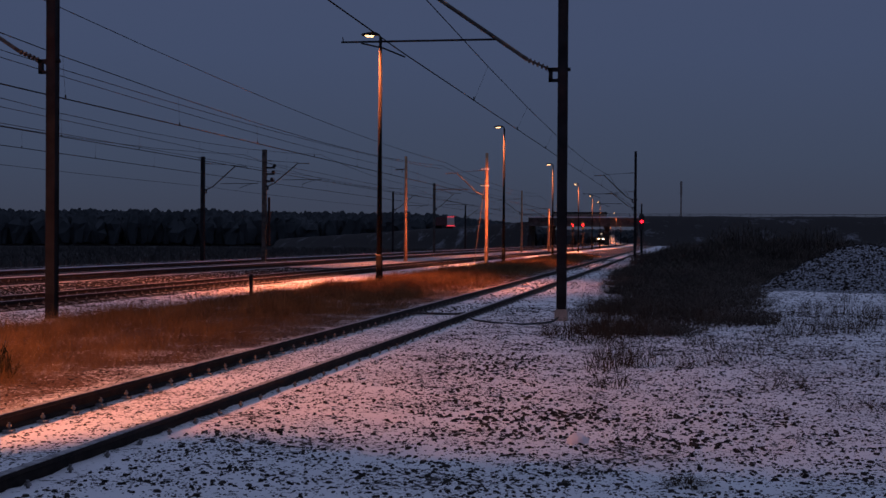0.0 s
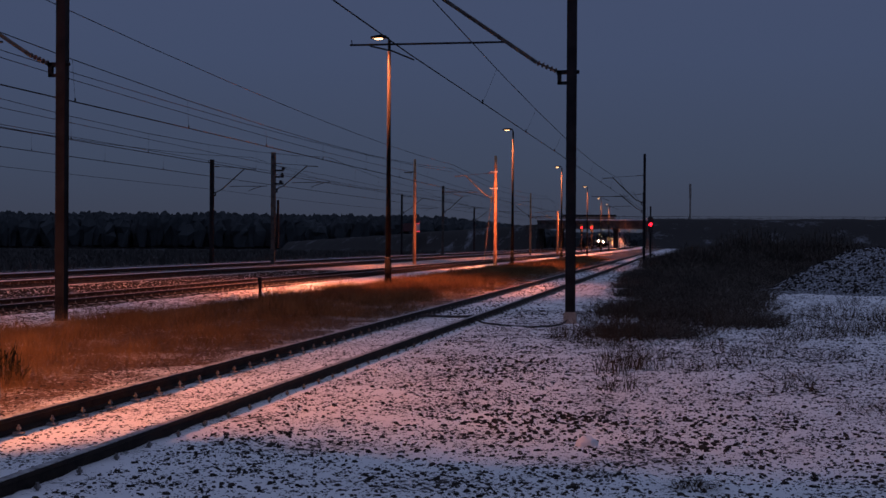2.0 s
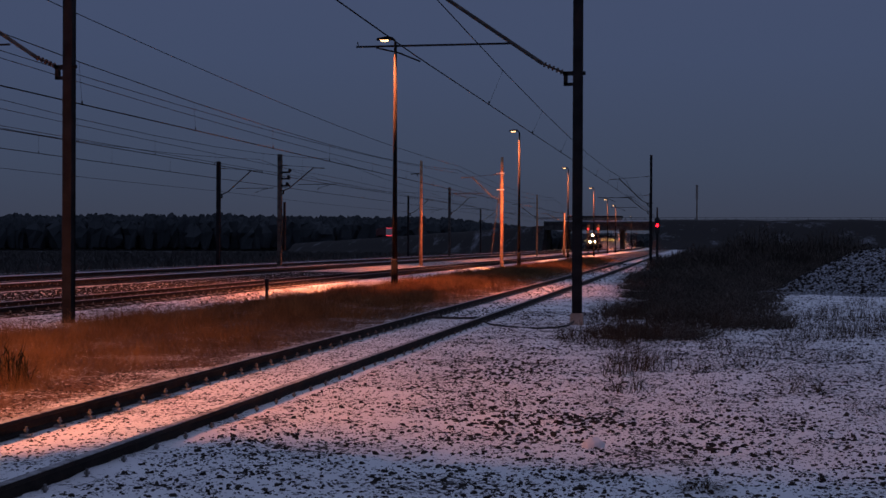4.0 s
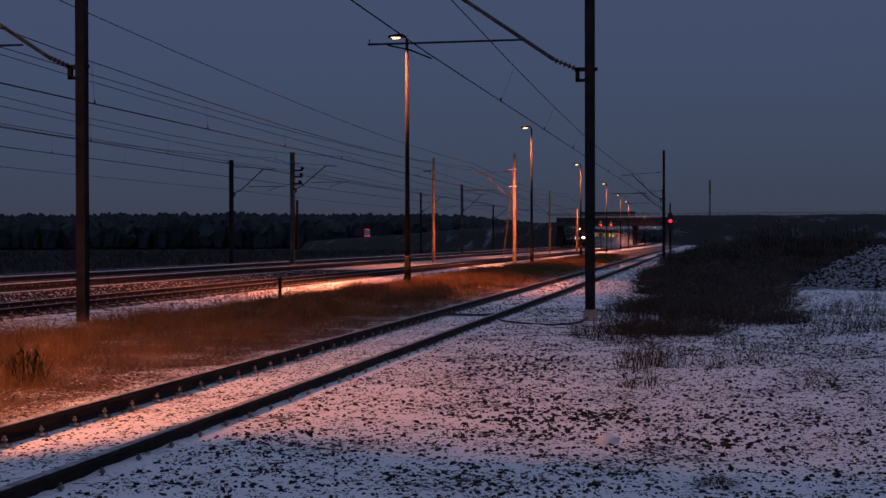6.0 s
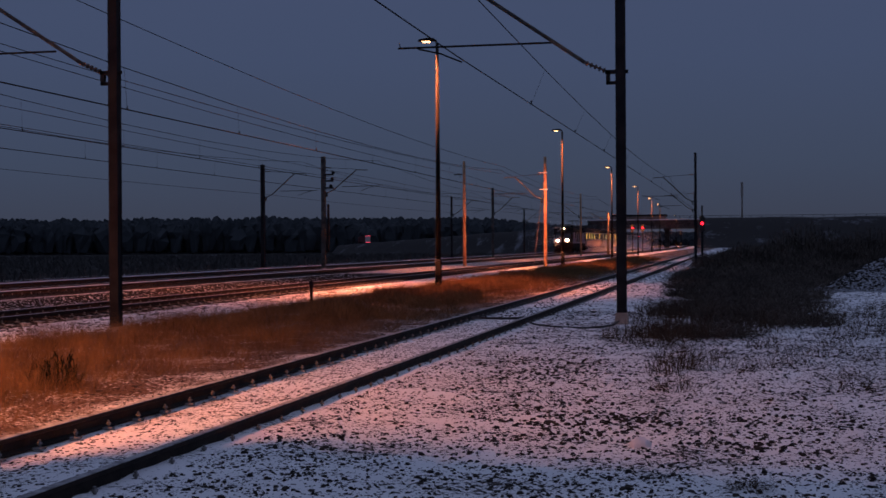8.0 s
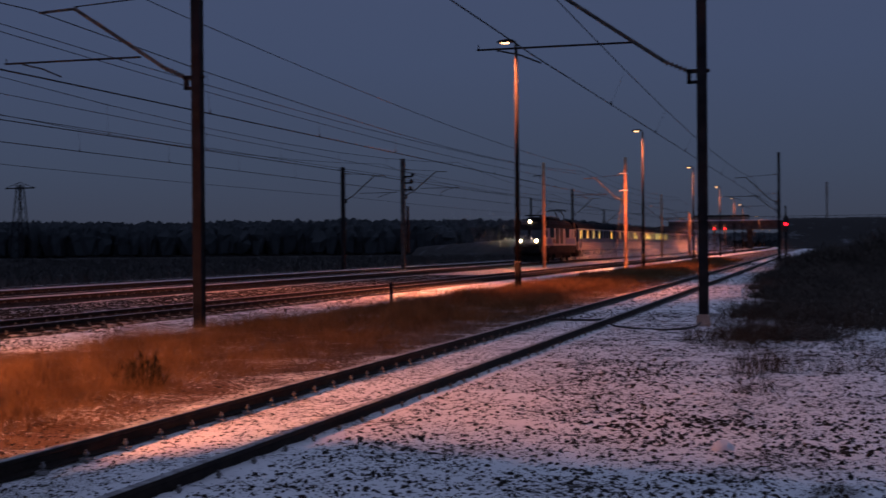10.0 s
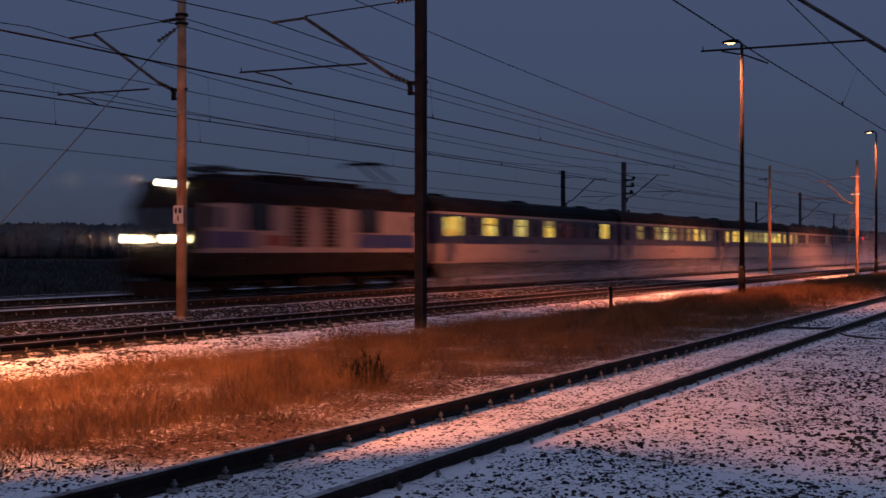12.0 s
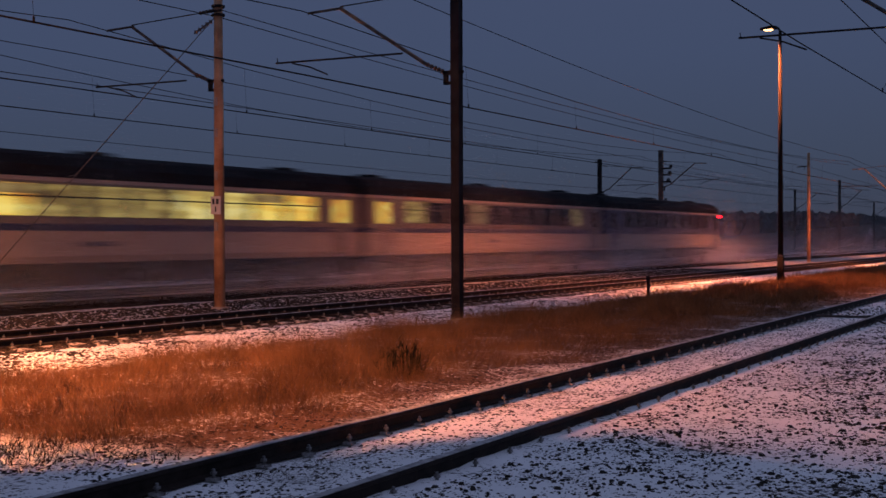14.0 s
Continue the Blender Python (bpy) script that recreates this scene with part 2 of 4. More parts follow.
# ---- builders ----
class Shell:
    """Gathers vertices and faces of one mesh."""

    def __init__(self):
        self.v, self.f = [], []

    def box(self, x0, x1, y0, y1, z0, z1):
        i = len(self.v)
        self.v += [(x0, y0, z0), (x1, y0, z0), (x1, y1, z0), (x0, y1, z0), (x0, y0, z1), (x1, y0, z1), (x1, y1, z1), (x0, y1, z1)]
        self.f += [tuple(i + k for k in q) for q in ((0, 3, 2, 1), (4, 5, 6, 7), (0, 1, 5, 4), (1, 2, 6, 5), (2, 3, 7, 6), (3, 0, 4, 7))]
        return self

    def tube(self, a, b, r, r2=None, n=8):
        a, b = Vector(a), Vector(b)
        d = (b - a).normalized()
        u = d.orthogonal().normalized()
        w = d.cross(u)
        i, r2 = len(self.v), r if r2 is None else r2
        for p, q in ((a, r), (b, r2)):
            for k in range(n):
                an = 2 * math.pi * k / n
                self.v.append(tuple(p + q * (math.cos(an) * u + math.sin(an) * w)))
        self.f += [(i + k, i + (k + 1) % n, i + n + (k + 1) % n, i + n + k) for k in range(n)]
        self.f += [tuple(i + k for k in reversed(range(n))), tuple(i + n + k for k in range(n))]
        return self

    def path(self, pts, r, n=6):
        """One bent tube through the points."""
        pts = [Vector(p) for p in pts]
        i, u = len(self.v), None
        for k, p in enumerate(pts):
            d = (pts[min(k + 1, len(pts) - 1)] - pts[max(k - 1, 0)]).normalized()
            u = d.orthogonal().normalized() if u is None else (u - d * u.dot(d)).normalized()
            w = d.cross(u)
            for a in range(n):
                an = 2 * math.pi * a / n
                self.v.append(tuple(p + r * (math.cos(an) * u + math.sin(an) * w)))
        for k in range(len(pts) - 1):
            j = i + k * n
            self.f += [(j + a, j + (a + 1) % n, j + n + (a + 1) % n, j + n + a) for a in range(n)]
        last = i + (len(pts) - 1) * n
        self.f += [tuple(i + a for a in reversed(range(n))), tuple(last + a for a in range(n))]
        return self

    def column(self, profile, z0, z1):
        """A closed profile of (x, y), drawn out upwards."""
        i, n = len(self.v), len(profile)
        self.v += [(x, y, z0) for x, y in profile] + [(x, y, z1) for x, y in profile]
        self.f += [(i + k, i + (k + 1) % n, i + n + (k + 1) % n, i + n + k) for k in range(n)]
        self.f += [tuple(i + k for k in reversed(range(n))), tuple(i + n + k for k in range(n))]
        return self

    def ring(self, a, b, outer, inner, n=18):
        """A short open pipe with a wall."""
        a, b = Vector(a), Vector(b)
        d = (b - a).normalized()
        u = d.orthogonal().normalized()
        w = d.cross(u)
        i = len(self.v)
        for p, r in ((a, outer), (b, outer), (b, inner), (a, inner)):
            for k in range(n):
                an = 2 * math.pi * k / n
                self.v.append(tuple(p + r * (math.cos(an) * u + math.sin(an) * w)))
        for q in range(4):
            j, m = i + q * n, i + (q + 1) % 4 * n
            self.f += [(j + k, j + (k + 1) % n, m + (k + 1) % n, m + k) for k in range(n)]
        return self

    def prism(self, profile, y0, y1, at=(0, 0)):
        """A closed profile of (x, z), drawn out along y."""
        i, n = len(self.v), len(profile)
        self.v += [(x + at[0], y0, z + at[1]) for x, z in profile] + [(x + at[0], y1, z + at[1]) for x, z in profile]
        self.f += [(i + k, i + (k + 1) % n, i + n + (k + 1) % n, i + n + k) for k in range(n)]
        self.f += [tuple(i + k for k in reversed(range(n))), tuple(i + n + k for k in range(n))]
        return self

    def sweep(self, profile, line):
        """A closed profile of (x, z) along a line of (x, y, z) that runs mainly along y."""
        i, n = len(self.v), len(profile)
        for px, py, pz in line:
            self.v += [(px + x, py, pz + z) for x, z in profile]
        for s in range(len(line) - 1):
            j = i + s * n
            self.f += [(j + k, j + (k + 1) % n, j + n + (k + 1) % n, j + n + k) for k in range(n)]
        self.f += [tuple(i + k for k in reversed(range(n))), tuple(i + (len(line) - 1) * n + k for k in range(n))]
        return self

    def blade(self, p, q, width):
        i = len(self.v)
        p, q = Vector(p), Vector(q)
        an = random.uniform(0, math.pi)
        s = Vector((math.cos(an), math.sin(an), 0)) * width / 2
        self.v += [tuple(p - s), tuple(p + s), tuple(q)]
        self.f.append((i, i + 1, i + 2))
        return self

    def lump(self, x, y, z, r, flat=0.6):
        """A rough, rounded stone half sunk in the ground."""
        i = len(self.v)
        a = random.uniform(0, 6.28)
        c, s, thin = math.cos(a), math.sin(a), random.uniform(0.55, 0.95)
        ox, oy, tilt = random.uniform(-0.2, 0.2), random.uniform(-0.2, 0.2), random.uniform(-0.25, 0.25)
        for k, zz in ((1.0, -0.2), (0.55, 0.62 * flat)):
            for q in range(5):
                th = 1.2566 * q
                dx, dy = k * math.cos(th) * random.uniform(0.6, 1.3) + ox * (k < 0.9), k * thin * math.sin(th) * random.uniform(0.75, 1.2) + oy * (k < 0.9)
                self.v.append((x + r * (dx * c - dy * s), y + r * (dx * s + dy * c), z + r * (zz + tilt * dx * 0.5)))
        self.f += [(i + o + q, i + o + (q + 1) % 5, i + o + 5 + (q + 1) % 5, i + o + 5 + q) for o in (0,) for q in range(5)]
        self.f.append(tuple(i + 5 + q for q in range(5)))
        return self

    def mesh(self, name, material):
        me = bpy.data.meshes.new(name)
        me.from_pydata(self.v, [], self.f)
        me.materials.append(material)
        me.update()
        return me


def part(name, shell, material, parent=None, label="", smooth=False):
    me = shell.mesh(name, material) if isinstance(shell, Shell) else shell
    ob = new(name, me)
    if smooth:
        me.polygons.foreach_set("use_smooth", [True] * len(me.polygons))
    if parent is not None:
        ob.parent = parent
    return tagged(ob, label)


def thing(name, m, label, category, group=""):
    ob = new(name)
    ob.empty_display_size = 0.2
    ob.matrix_basis = m
    return tagged(ob, label, category, group)


def structure(ob, label):
    return tagged(ob, label, "", "", "structure")


# ---- plan ----
RAIL_Z = 0.16


def bend(y):
    """How far the main lines swing to the side in the distance."""
    return -3.8e-5 * max(0.0, y - 200.0) ** 2


def track_x(name, y):
    if name == "siding":
        return -5.19 - 0.0042 * max(0.0, y - 15.0)
    return {"loop": -16.9, "down": -25.8, "up": -31.0}[name] + bend(y)


# ---- ground: one sheet ----
def ground_height(x, y):
    h = 0.0
    if x < -36:
        h -= min(2.6, (-36 - x) * 0.16)
    if -36.5 < x < -15.85:
        h -= 0.2
    d = math.hypot(x, y)
    if d < 60:
        bed = min(1.0, max(0.0, (abs(x + 5.19) - 0.95) / 0.5)) if y < 60 else 1.0
        if y < 60:
            # snow banked up towards the near rail
            h += 0.055 * min(1.0, max(0.0, (x + 5.6) / 0.7)) * min(1.0, max(0.0, (-1.4 - x) / 2.0)) * (1 - d / 60)
        h += (0.35 + 0.65 * bed) * (0.04 * noise.noise((x * 0.9, y * 0.9, 0)) + 0.03 * noise.noise((x * 3.1, y * 3.1, 4)) + (0.022 * noise.noise((x * 8.3, y * 8.3, 2)) if x > -8 else 0.0)) * (1 - d / 60)
    return h


def steps(breaks):
    out = []
    for a, b, s in breaks:
        k = max(1, round((b - a) / s))
        out += [a + (b - a) * i / k for i in range(k)]
    return out + [breaks[-1][1]]


def build_ground():
    xs = steps([(-1500, -400, 110), (-400, -60, 20), (-60, -14, 1.2), (-14, -8, 0.16), (-8, 5, 0.07), (5, 9, 0.16), (9, 30, 0.8), (30, 400, 20), (400, 1500, 110)])
    ys = steps([(-300, -20, 40), (-20, 5, 2.5), (5, 7, 0.2), (7, 19, 0.075), (19, 30, 0.16), (30, 60, 0.6), (60, 400, 8), (400, 3000, 100)])
    s = Shell()
    s.v = [(x, y, ground_height(x, y)) for y in ys for x in xs]
    n = len(xs)
    s.f = [(j * n + i, j * n + i + 1, (j + 1) * n + i + 1, (j + 1) * n + i) for j in range(len(ys) - 1) for i in range(n - 1)]
    structure(part("ground", s, M_GROUND, smooth=True), "thin patchy snow over gravel and soil beside railway tracks")


build_ground()

# ---- tracks ----
RAIL_SIDE = [(-0.065, -0.15), (0.065, -0.15), (0.065, -0.135), (0.012, -0.115), (0.010, -0.045), (0.034, -0.035), (0.034, -0.004), (-0.034, -0.004), (-0.034, -0.035), (-0.010, -0.045), (-0.012, -0.115), (-0.065, -0.135)]
RAIL_HEAD = [(-0.034, -0.004), (0.034, -0.004), (0.032, 0.002), (-0.032, 0.002)]


def clip_mesh():
    s = Shell()
    s.box(-0.045, 0.045, -0.04, 0.04, 0.0, 0.02)
    s.tube((0, 0, 0.02), (0, 0, 0.085), 0.013, n=6).tube((0, 0, 0.045), (0, 0, 0.062), 0.025, n=6)
    return s.mesh("rail_clip", M_CLIP)


def sleeper_mesh():
    s = Shell()
    s.prism([(-1.25, 0), (1.25, 0), (1.25, 0.13), (0.85, 0.15), (0.5, 0.11), (-0.5, 0.11), (-0.85, 0.15), (-1.25, 0.13)], -0.13, 0.13)
    return s.mesh("sleeper", M_SLEEPER)


CLIP, SLEEPER = clip_mesh(), sleeper_mesh()


def track(name, label, y1, clip_range, bed, far_clips=True):
    t = structure(new("track_" + name), label)
    ys = [-40, -10, 5, 30, 60, 100, 150, 200, 250, 300, 350, 400, 450, 500, 560, 620]
    ys = [y for y in ys if y <= y1]
    for off in (-0.752, 0.752):
        r = part("rail", Shell().sweep(RAIL_SIDE, [(track_x(name, y) + off, y, RAIL_Z) for y in ys]), M_RAIL, t)
        part("rail_head", Shell().sweep(RAIL_HEAD, [(track_x(name, y) + off, y, RAIL_Z) for y in ys]), M_FROST if name == "siding" else M_RAILTOP, r, "rusty head dusted with frost" if name == "siding" else "worn bright running surface")
    if bed:
        lo, hi, w0, w1, mat = bed
        part("ballast_bed", Shell().sweep([(-w1, lo), (w1, lo), (w0, hi), (-w0, hi)], [(track_x(name, y), y, 0) for y in ys]), mat, t)
        st = Shell()
        for _ in range(15000):
            y = 12 + 75 * random.random() ** 1.6
            x = random.uniform(-w1 + 0.1, w1 - 0.1)
            z = hi if abs(x) < w0 else hi - (hi - lo) * (abs(x) - w0) / (w1 - w0)
            st.lump(track_x(name, y) + x, y, z, random.uniform(0.03, 0.06))
        tagged(part("ballast_stones", st, M_STONE if mat is M_BALLAST else M_DARKBALLAST, t), kind="stuff")
    y, k = clip_range[0], 0
    while y < clip_range[1]:
        cx = track_x(name, y)
        o = part("sleeper", SLEEPER, None, t)
        o.location = (cx, y, RAIL_Z - (0.37 if name == "siding" else 0.295))
        for off in (-0.752, 0.752):
            for d in (-0.115, 0.115):
                c = part("rail_clip", CLIP, None, t)
                c.location = (cx + off + d, y, RAIL_Z - 0.145)
                c.rotation_euler[2] = random.uniform(-0.2, 0.2)
        y += 0.615
    return t


track("siding", "rusty siding track half buried in thin snow", 200, (6.2, 52), None)
track("loop", "dark loop track on snow-dusted ballast", 620, (14, 60), (-0.05, 0.02, 0.95, 1.05, M_DARKBALLAST))
track("down", "main line track on dark ballast with bright rails", 620, (24, 48), (-0.05, 0.03, 1.6, 2.3, M_DARKBALLAST))
track("up", "second main line track on dark ballast", 620, (30, 48), (-0.05, 0.03, 1.6, 2.3, M_DARKBALLAST))


def ballast_field():
    s = Shell()
    ys = steps([(-40, 12, 8), (12, 60, 1.2), (60, 620, 20)])
    xs = [-23.4, -22.5, -20.5, -19.2, -18.2, -16.9, -16.3, -16.0]
    zs = [0.0, -0.02, -0.03, 0.0, 0.0, 0.0, 0.0, -0.08]
    for y in ys:
        s.v += [(x + bend(y), y, z + 0.03 * noise.noise((x, y, 6))) for x, z in zip(xs, zs)]
    n = len(xs)
    s.f = [(j * n + i, j * n + i + 1, (j + 1) * n + i + 1, (j + 1) * n + i) for j in range(len(ys) - 1) for i in range(n - 1)]
    field = structure(part("ballast_field", s, M_BALLAST), "coarse ballast between the main tracks, speckled with snow")
    st = Shell()
    for _ in range(16000):
        y = 13 + 60 * random.random() ** 1.5
        x = random.uniform(-22.9, -18.0)
        st.lump(x, y, 0.0, random.uniform(0.025, 0.055))
    tagged(part("ballast_stones", st, M_STONE, field), kind="stuff")
    d = Shell()
    ys = [-40, 10, 30, 60, 100, 150, 200, 250, 300, 350, 400, 450, 500, 560, 620]
    d.sweep([(-9.8, -0.3), (2.6, -0.3), (2.2, 0.012), (-9.0, 0.012)], [(-25.8 + bend(y), y, 0) for y in ys])
    structure(part("trackbed", d, M_DARKBALLAST), "dark track bed under the two main tracks")


ballast_field()


# snow lying between the tracks and on the sleepers' ends
def snow_strip(x0, x1, y0, y1, z, label):
    s = Shell()
    n = 120
    for i in range(n + 1):
        y = y0 + (y1 - y0) * (i / n) ** 1.6
        e = 0.10 * noise.noise((x0, y * 0.6, 2))
        s.v += [(x0 + e + bend(y), y, z), (x1 + e + bend(y), y, z + 0.02)]
    s.f = [(2 * i, 2 * i + 1, 2 * i + 3, 2 * i + 2) for i in range(n)]
    structure(part("snow_strip", s, M_OLDSNOW), label)


snow_strip(-26.35, -25.3, 10, 210, 0.12, "snow packed between the rails of the main track")
snow_strip(-31.65, -30.4, 10, 260, 0.135, "snow packed between the rails of the outer main track")
snow_strip(-35.9, -35.3, 10, 400, 0.02, "thin drift of snow along the edge of the track bed")


# ---- street lamps ----
def street_lamp(x, y, height):
    t = thing("street_lamp", pose(x, y, 0), "tall tapered steel lamp post with glowing sodium head", "street lamp", "lamps along the tracks")
    part("post", Shell().tube((0, 0, 1.1), (0, 0, height - 0.1), 0.10, 0.055, 12), M_LAMPPOLE, t, smooth=True)
    part("base_sleeve", Shell().tube((0, 0, -0.1), (0, 0, 1.1), 0.135, 0.125, 12), M_LAMPPOLE, t, "thicker steel base sleeve", smooth=True)
    part("base_band", Shell().tube((0, 0, 1.08), (0, 0, 1.14), 0.14, 0.14, 12), M_GALV, t, smooth=True)
    a = part("arm", Shell().path([(0, 0, height - 0.12), (-0.05, 0, height), (-0.2, 0, height + 0.03)], 0.035, 8), M_LAMPPOLE, t)
    h = Shell()
    h.prism([(-0.72, 0.0), (-0.68, 0.07), (-0.35, 0.12), (-0.12, 0.10), (-0.10, 0.0)], -0.12, 0.12, (0, height - 0.02))
    head = part("lamp_head", h, M_LAMPPOLE, t)
    part("lens", Shell().prism([(-0.60, 0.05), (-0.54, 0.0), (-0.32, 0.0), (-0.26, 0.05)], -0.08, 0.08, (0, height - 0.066)), M_SODIUM, head, "glowing orange sodium lens")
    return t


LAMPS = [(-11.1, 47.2, 9.4), (-11.8, 87.2, 9.4), (-12.7, 131.0, 9.4), (-13.7, 178.0, 9.4), (-15.0, 226.0, 9.4), (-15.8, 262.0, 9.4), (-18.1, 377.0, 9.4), (-24.5, 470.0, 7.8), (-24.0, 540.0, 7.8), (-13.6, 7.0, 9.4)]
FAR_LAMPS = [(-26.4, 600.0, 7.8), (-26.2, 665.0, 7.8), (-26.0, 730.0, 7.8)]
for x, y, hh in LAMPS:
    street_lamp(x, y, hh)
    lamp = bpy.data.lights.new("sodium_light", "SPOT")
    wide = y < 20
    lamp.energy, lamp.color, lamp.shadow_soft_size = LAMP_WATTS * (1.85 if wide else 0.95), (1.0, 0.285, 0.095) if wide else SODIUM, 0.25 if wide else 0.12
    lamp.spot_size, lamp.spot_blend = radians(171 if wide else 138), 1.0
    lo = new("sodium_light", lamp)
    lo.matrix_basis = look((x - 0.55, y, hh - 0.16), (x - (3.0 if wide else 3.2), y, 0))


for x, y, hh in FAR_LAMPS:
    street_lamp(x, y, hh)


# ---- overhead line masts ----
def insulator(s, a, b, r=0.055):
    a, b = Vector(a), Vector(b)
    for k in range(5):
        p = a.lerp(b, (k + 0.5) / 5)
        d = (b - a).normalized() * 0.018
        s.tube(p - d, p + d, r, n=8)
    return s.tube(a, b, 0.022, n=6)


def cantilever(t, side, reach, top, foot, reg=0.0, regx=0.0):
    """The bracket that holds the wires: side +1 or -1 along x, reach to the wire."""
    mat = M_GALV
    c = part("cantilever", Shell().tube((side * 0.75, 0, foot + 0.32), (side * (reach * 0.9), 0, top + 0.02), 0.042, n=8).tube((side * reach * 0.88, 0, top + 0.02), (side * (reach + 0.55), 0, top - 0.02), 0.03, n=8), mat, t, "diagonal bracket tube")
    part("insulator", insulator(Shell(), (side * 0.3, 0, foot + 0.12), (side * 0.75, 0, foot + 0.32)), M_CERAMIC, c)
    part("foot_bracket", Shell().box(min(0.1 * side, 0.32 * side), max(0.1 * side, 0.32 * side), -0.05, 0.05, foot + 0.06, foot + 0.14).box(min(0.1 * side, 0.3 * side), max(0.1 * side, 0.3 * side), -0.05, 0.05, foot - 0.16, foot - 0.1).box(min(0.22 * side, 0.3 * side), max(0.22 * side, 0.3 * side), -0.05, 0.05, foot - 0.16, foot + 0.14).tube((-0.16, 0, foot + 0.1), (0.16, 0, foot + 0.1), 0.04), M_STEEL, c)
    part("top_stay", Shell().tube((side * 0.62, 0, top + 0.18), (side * reach * 0.9, 0, top + 0.06), 0.014, n=6), M_STEEL, c)
    part("insulator", insulator(Shell(), (side * 0.12, 0, top + 0.22), (side * 0.62, 0, top + 0.18), 0.05), M_CERAMIC, c)
    rz = foot + 0.52 + 0.10 * (reach - 2.7) + reg
    part("registration_tube", Shell().tube((side * (1.35 + regx * 0.6), 0, rz + 0.02), (side * (reach + regx + 1.45), 0, rz + 0.03), 0.022, n=6).tube((side * (reach + regx + 1.4), 0, rz + 0.03), (side * (reach + regx + 1.42), 0, rz + 0.14), 0.012, n=5), M_STEEL, c)
    part("steady_arm", Shell().path([(side * (reach + regx + 1.0), 0, rz), (side * (reach + regx + 0.5), 0, rz - 0.12), (side * (reach + regx + 0.02), 0, rz - 0.32)], 0.018, 6), M_STEEL, c)


def overhead_mast(x, y, height, side, reach, top=7.0, foot=5.28, mat=None, width=0.20, label="", square=True, reg=0.0, regx=0.0, foot_h=0.05):
    mat = mat or M_STEEL
    t = thing("overhead_mast", pose(x, y, 0), label or "dark steel overhead line mast with bracket arm", "railway mast", "overhead line masts")
    w = width / 2
    s = Shell()
    if square:
        # rolled H section
        f, b = w - 0.016, w * 0.86
        s.column([(-w, -w), (w, -w), (w, -f), (b, -f), (b, f), (w, f), (w, w), (-w, w), (-w, f), (-b, f), (-b, -f), (-w, -f)], -0.1, height)
    else:
        s.tube((0, 0, -0.1), (0, 0, height), w * 1.1, w * 0.8, 14)
    part("pole", s, mat, t, smooth=not square)
    part("footing", Shell().prism([(-w - 0.05, -0.15), (w + 0.05, -0.15), (w + 0.03, foot_h - 0.04), (w + 0.012, foot_h), (-w - 0.012, foot_h), (-w - 0.03, foot_h - 0.04)], -w - 0.03, w + 0.03), M_CONCRETE, t, "low concrete footing")
    if reach:
        cantilever(t, side, reach, top, foot, reg, regx)
    return t


overhead_mast(-2.45, 27.3, 9.2, -1, 3.4, 7.15, 5.25, reg=0.16, foot_h=0.27, label="dark steel mast on a snowy concrete footing beside the siding")
overhead_mast(-12.80, 24.8, 9.2, -1, 3.3, 7.0, 5.28, width=0.20, label="dark steel mast standing in dry grass beside the loop track")
# on M_MAST masts part of the orange lamplight comes from the tinted colour
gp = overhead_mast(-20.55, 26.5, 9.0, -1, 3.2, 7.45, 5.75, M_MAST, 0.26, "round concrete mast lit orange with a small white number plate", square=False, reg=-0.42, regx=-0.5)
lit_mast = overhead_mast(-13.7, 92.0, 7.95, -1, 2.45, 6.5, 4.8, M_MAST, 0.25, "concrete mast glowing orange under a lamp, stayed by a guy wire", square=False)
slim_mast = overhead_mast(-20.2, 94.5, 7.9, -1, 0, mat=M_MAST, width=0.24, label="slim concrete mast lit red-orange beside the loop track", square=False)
overhead_mast(-34.1, 88.9, 7.6, 1, 2.75, 6.9, 5.1, width=0.26, label="dark steel mast behind the outer main track")
p2 = overhead_mast(-29.0, 87.6, 8.0, 1, 2.75, 7.0, 5.3, M_GALV, 0.28, "grey steel mast with a stack of tensioning brackets")
overhead_mast(-3.6, 108.0, 9.1, -1, 2.9, 7.1, 5.0, label="dark steel mast standing beside the far end of the siding")
overhead_mast(-33.4, 149.0, 7.3, 1, 2.75, 6.8, 5.1, label="distant dark steel mast behind the main tracks")
overhead_mast(-29.0, 152.0, 8.4, 1, 2.75, 7.2, 5.3, M_GALV, 0.28, "distant grey steel portal mast between the main tracks")
overhead_mast(-20.6, 170.0, 8.2, -1, 2.8, 6.9, 5.2, M_MAST, 0.26, "distant weathered concrete mast, tinted orange, beside the tracks", square=False)
overhead_mast(-31.5, 190.0, 6.8, 1, 2.6, 6.5, 5.0, label="distant dark steel mast behind the main tracks")
overhead_mast(-4.6, 136.0, 7.0, -1, 2.6, 6.6, 5.0, label="distant dark steel mast near the end of the siding")
overhead_mast(-5.0, 175.0, 6.6, -1, 0, label="distant slim dark pole near the end of the siding")
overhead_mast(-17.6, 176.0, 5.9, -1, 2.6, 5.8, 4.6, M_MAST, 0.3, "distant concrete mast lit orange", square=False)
overhead_mast(-12.95, -42.0, 9.2, -1, 3.3, label="dark steel mast beside the loop track")
overhead_mast(-20.55, -40.0, 9.0, -1, 3.2, 7.45, 5.75, M_MAST, 0.26, "round concrete mast beside the main track", square=False)

